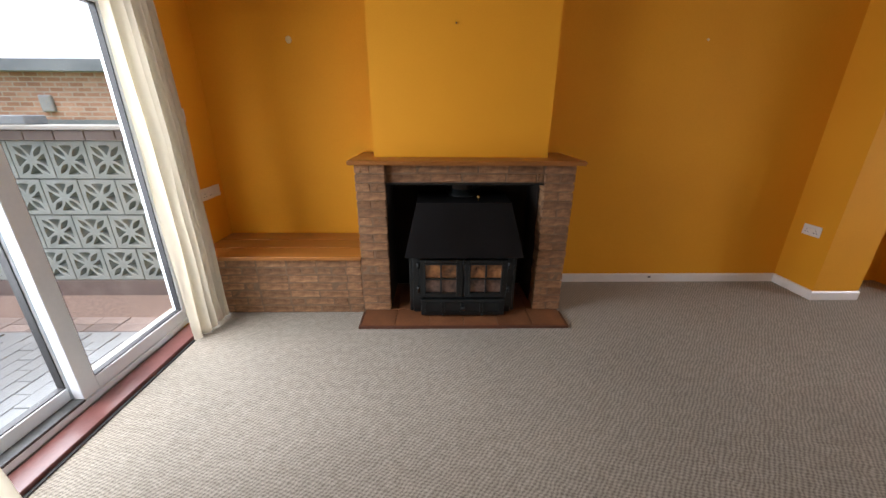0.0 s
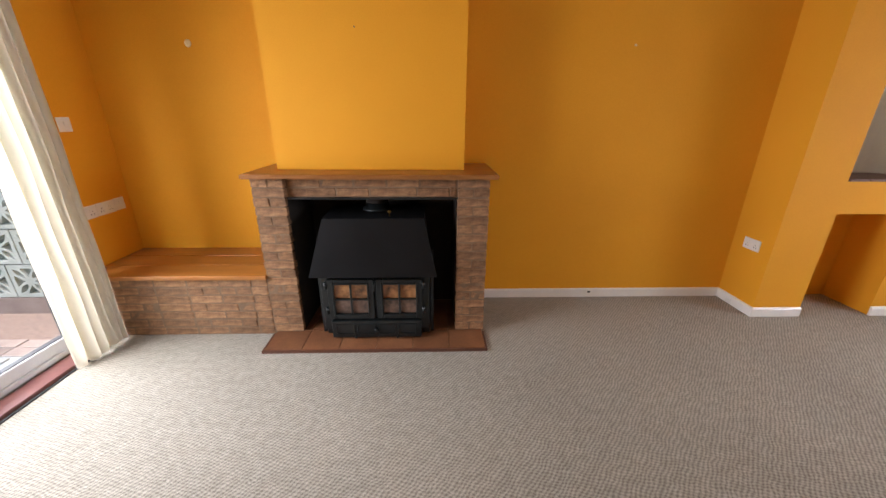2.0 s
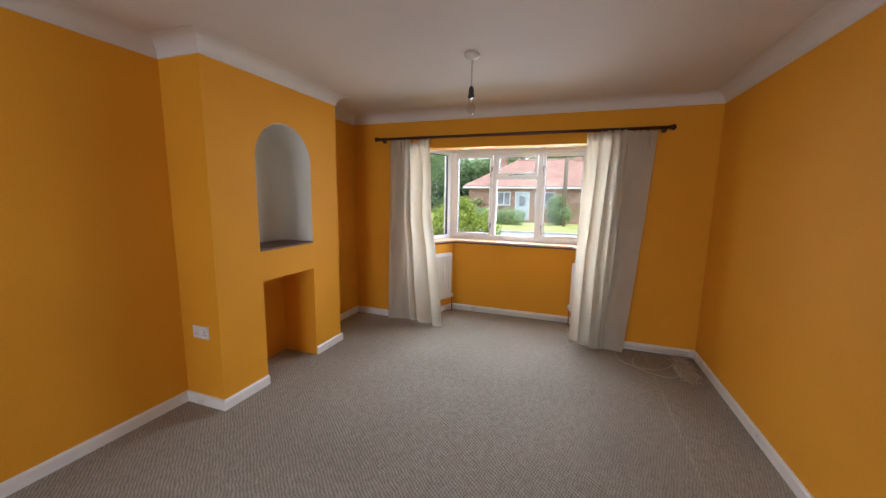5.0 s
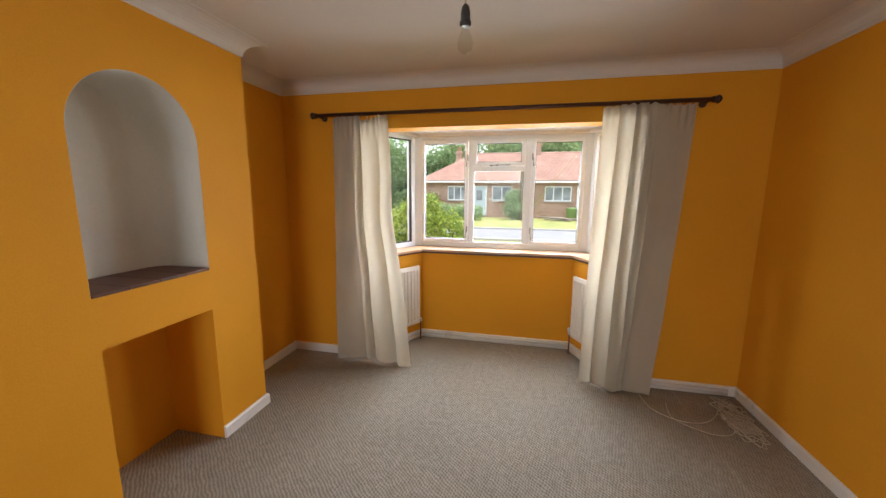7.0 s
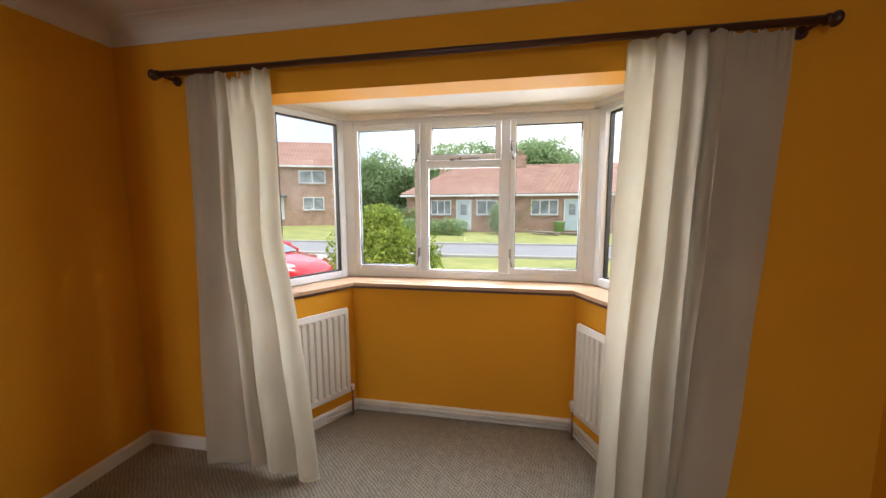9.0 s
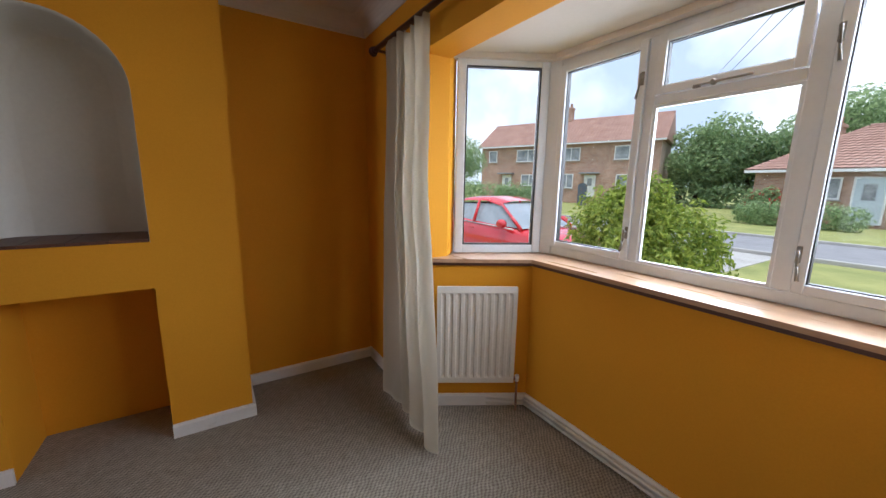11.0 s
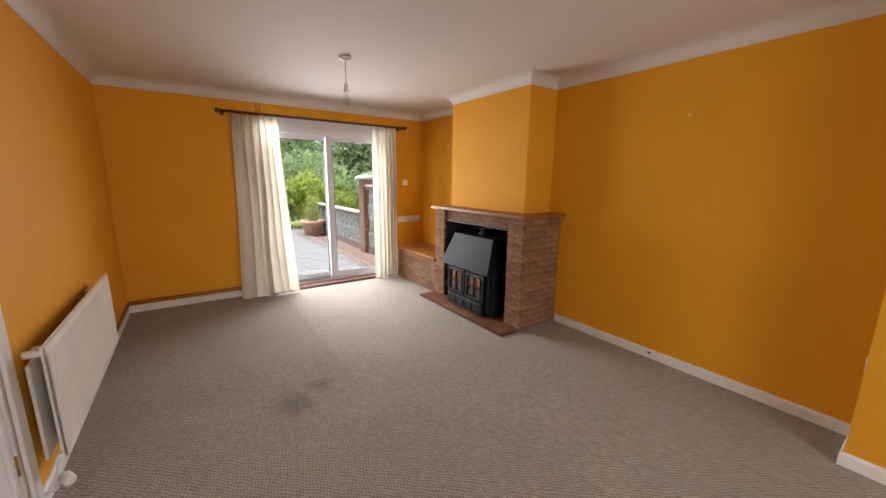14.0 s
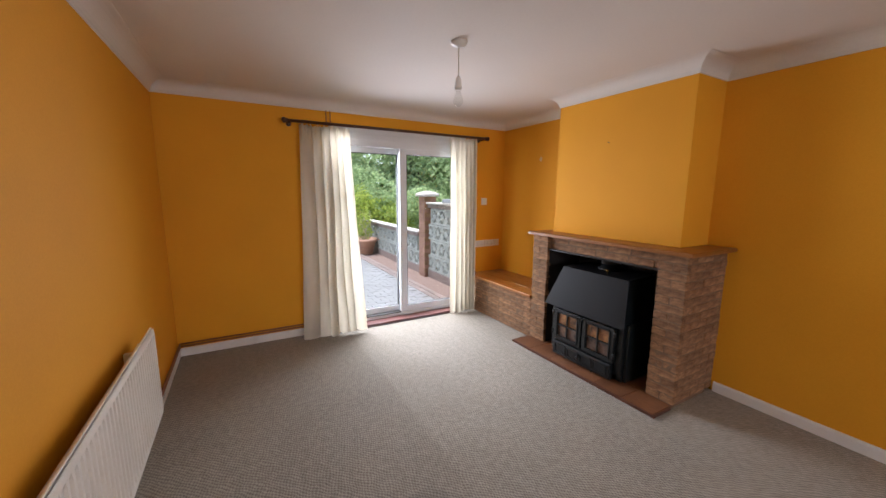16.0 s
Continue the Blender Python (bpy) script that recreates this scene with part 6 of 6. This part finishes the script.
# ---- patio, screen wall and back garden ----
def block_mesh():
    """A pierced concrete screen block, 290 mm square: four leaf-shaped holes on the diagonals, four hollow triangles between."""
    s, d = 0.145, 0.09
    loops = [[(-s, -s), (s, -s), (s, s), (-s, s)]]
    for k in range(4):
        c0, s0 = math.cos(radians(90 * k)), math.sin(radians(90 * k))
        tri = [(0.034, 0.0), (0.060, -0.014), (0.088, -0.036), (0.112, -0.050), (0.116, 0.0), (0.112, 0.050), (0.088, 0.036), (0.060, 0.014)]
        loops.append([(x * c0 - z * s0, x * s0 + z * c0) for x, z in tri])
        c1, s1 = math.cos(radians(45 + 90 * k)), math.sin(radians(45 + 90 * k))
        leaf = [(0.038, 0.0), (0.062, -0.016), (0.093, -0.022), (0.128, -0.013), (0.154, 0.0), (0.128, 0.013), (0.093, 0.022), (0.062, 0.016)]
        loops.append([(x * c1 - z * s1, x * s1 + z * c1) for x, z in leaf])
    bm = nb()
    for y in (0.0, d):
        edges = []
        for lp in loops:
            vs = [bm.verts.new((s + x, y, s + z)) for x, z in lp]
            edges += [bm.edges.new((p, q)) for p, q in zip(vs, vs[1:] + vs[:1])]
        bmesh.ops.triangle_fill(bm, use_beauty=True, edges=edges)
    for lp in loops:
        rows = [[bm.verts.new((s + x, y, s + z)) for x, z in lp] for y in (0.0, d)]
        n = len(lp)
        for i in range(n):
            bm.faces.new((rows[0][i], rows[0][(i + 1) % n], rows[1][(i + 1) % n], rows[1][i]))
    bmesh.ops.remove_doubles(bm, verts=bm.verts, dist=1e-5)
    return mesh(bm, "screen_block", screen_block_paint)


BLOCK = block_mesh()


def screen_wall(x0, count, rows, label):
    t = thing("screen_wall", (x0, 3.06, GZ), label, "garden wall", "garden walls")
    L = count * 0.30
    z = 0.30
    part("footing", box(nb(), -L, 0, -0.01, 0.10, 0, z - 0.004), red_paver, t, "low brick footing of the wall")
    for j in range(rows):
        for i in range(count + (j % 2)):
            x = -0.30 * (i + 1) + (0.15 if j % 2 else 0.0)
            if x > -0.28 or x < -L - 0.01:
                continue
            ob = new("screen_block", BLOCK)
            ob.parent = t
            ob.matrix_basis = pose(x + 0.005, 0.0, z + j * 0.30 + 0.004)
    n = int(L / 0.23)
    for i in range(n):
        part("coping_brick", box(nb(), -L + i * L / n + 0.004, -L + (i + 1) * L / n - 0.004, -0.03, 0.13, z + rows * 0.30 + 0.003, z + rows * 0.30 + 0.075, None, 0.005), red_paver, t)
    part("coping", box(nb(), -L - 0.02, 0, -0.06, 0.16, z + rows * 0.30 + 0.078, z + rows * 0.30 + 0.115, None, 0.01), concrete, t, "pale stone coping")
    return t


screen_wall(-1.92, 7, 4, "pierced white concrete screen-block wall with brick coping")
screen_wall(-4.35, 13, 2, "lower pierced screen-block wall along the patio")
t = thing("wall_pier", (-4.08, 3.10, GZ), "slender brown brick pier with a pale capping stone", "pier")
part("shaft", box(nb(), -0.118, 0.118, -0.118, 0.118, 0, 1.72), mortar, t)
for k in range(22):
    q = nb()
    for xa, xb, ya, yb in (((-0.125, 0.096, -0.125, -0.02), (-0.125, 0.125, -0.012, 0.125)) if k % 2 else ((-0.125, -0.012, -0.125, 0.125), (0.0, 0.125, -0.125, 0.125))):
        box(q, xa, xb, ya, yb, k * 0.078 + 0.006, k * 0.078 + 0.073)
    part("brick_course", q, pier_brick, t)
part("cap", turned(nb(), (0, 0, 1.72), [(0.26, 0), (0.26, 0.05), (0.20, 0.075), (0.02, 0.11)], 4), concrete, t, "pale pointed concrete cap")
t = thing("plastic_box", (-3.2, 3.12, GZ + 1.615), "dark grey plastic box on the wall coping", "box")
part("box", box(nb(), -0.17, 0.17, -0.09, 0.09, 0, 0.07, None, 0.01), fascia, t)

t = thing("plant_pot", (-7.1, 2.74, -0.15), "wide terracotta pot with thin stems", "plant pot")
part("pot", turned(nb(), (0, 0, 0), [(0.20, 0), (0.30, 0.34), (0.33, 0.35), (0.33, 0.42), (0.29, 0.42), (0.28, 0.36)], 24), terracotta, t)
part("soil", turned(nb(), (0, 0, 0.33), [(0.27, 0), (0.27, 0.03), (0.1, 0.05)], 20), bark, t)
rq = random.Random(17)
bm = nb()
for k in range(34):
    a, r = rq.uniform(0, 6.28), rq.uniform(0.02, 0.16)
    tube(bm, (r * math.cos(a), r * math.sin(a), 0.36), (r * 1.7 * math.cos(a), r * 1.7 * math.sin(a), rq.uniform(0.75, 1.2)), 0.006, 0.002, 5, False)
part("stems", bm, straw, t, "thin straw-coloured dry stems")
me = leaves([(0, 0, 0.62, 0.25, 0.25, 0.22), (0.05, 0, 0.95, 0.2, 0.2, 0.2)], 420, 0.04, 6)
me.materials.append(leaf_bright)
st = new("foliage", me)
st.parent = t

for i, (x, y, s, mt, lab) in enumerate(((-9.5, 3.7, 1.15, leaf_bright, "bright green garden shrub"), (-9.3, 2.0, 1.2, leaf_bright, "bright yellow-green garden shrub"), (-9.5, 0.3, 1.3, leaf_bright, "leafy fresh green garden shrub"), (-9.4, 5.3, 1.0, leaf_mid, "dense green garden shrub"), (-9.8, -1.7, 1.35, leaf_mid, "leafy green garden shrub"), (-10.6, 2.9, 1.6, leaf_mid, "tall green garden shrub"), (-10.8, 1.1, 1.5, leaf_bright, "tall yellow-green garden shrub"))):
    plant("shrub", (x, y, GZ), puffs(9, 0.7 * s, 0.95 * s, 0.25 * s, 1.5 * s, 0.55 * s, 60 + i), 6500, 0.06, mt, 70 + i, lab + " beyond the patio", "shrub", None, "garden shrubs")
for i, (x, y, h, mt) in enumerate(((-14.5, 1.0, 5.2, leaf_mid), (-15.5, 4.5, 5.8, leaf_mid), (-14.0, 7.6, 5.0, leaf_dark), (-16.0, -2.5, 6.6, leaf_mid), (-15.0, -6.0, 7.0, leaf_dark), (-17, 10.5, 6.6, leaf_dark))):
    plant("tree", (x, y, GZ), puffs(14, 1.6, 1.9, 1.0, h * 0.85, 1.25, 80 + i), 8000, 0.14, mt, 90 + i, "large leafy garden tree behind the shrubs", "tree", (h * 0.75, 0.2), "garden trees")
solid("garden_fence", box(nb(), -18.6, -18.5, -30, 30, GZ, 1.5), pole_wood, "far wooden garden fence", "fence")

# ---- paving stones of the patio ----
pav = thing("patio_paving", (-5.0, 1.0, -0.165), "blue-grey patio pavers with red brick edging", "paving", kind="structure")
PM = {"s": mesh(box(nb(), 0.003, 0.207, 0.003, 0.102, 0, 0.045, None, 0.004), "paver", slate_paver)}
rv = random.Random(9)
PAVE = []
for i in range(53):
    for j in range(17):
        PAVE.append((-1.92 - (i + 1) * 0.105, 2.40 - (j + 1) * 0.21 + (0.105 if i % 2 else 0) - 0.105))
rest = nb()
for x, y in PAVE:
    if x > -3.9 and y > -0.9:
        ob = new("paver", PM["s"])
        ob.parent = pav
        ob.matrix_basis = pose(x + 0.105 + 5.0, y - 1.0, rv.uniform(-0.002, 0.002), 0, 0, 90)
    else:
        z = rv.uniform(-0.002, 0.002)
        box(rest, x + 0.003 + 5.0, x + 0.102 + 5.0, y + 0.003 - 1.0, y + 0.207 - 1.0, z, z + 0.044)
tagged(part("far_pavers", rest, slate_paver, pav, "grey block pavers further out"), kind="stuff")
PM["r"] = mesh(box(nb(), 0.003, 0.207, 0.003, 0.097, 0, 0.046, None, 0.004), "edging_brick", red_paver)
for i in range(28):
    for y in (2.42, 2.52):
        ob = new("edging_brick", PM["r"])
        ob.parent = pav
        ob.matrix_basis = pose(-2.12 - i * 0.21 + 5.0, y - 1.0, rv.uniform(-0.002, 0.002))


# ---- bricks of the fireplace and bench ----
S, HF = 0.205, 0.1025
lay(FP, FPG @ pose(-0.445, 2.472, 0.022), 0.205, 18, [(S,), (HF, HF)], h=0.0596)
lay(FP, FPG @ pose(0.818, 2.472, 0.022), 0.205, 18, [(HF, HF), (S,)], h=0.0596)
lay(FP, FPG @ pose(-0.24, 2.512, 0.972), 1.058, 2, [(0.30, 0.206), (0.206,)], h=0.061)
lay(FP, FPG @ pose(1.012, 2.50, 0.022, 0, 0, 90), 0.508, 18, [(S, S, HF), (HF, S, S)], h=0.0596)
lay(FP, FPG @ pose(-0.437, 3.005, 0.46, 0, 0, -90), 0.505, 10, [(S, S, HF), (HF, S, S)], h=0.0634)
lay(FP, FPG @ pose(0.833, 2.80, 0.022, 0, 0, -90), 0.30, 16, [(S, HF), (HF, S)], h=0.0594)
lay(bench, BG @ pose(X0 + 0.004, 2.478, 0.0), 1.18, 7, [(0.215,), (0.105, 0.215)], h=0.0611)
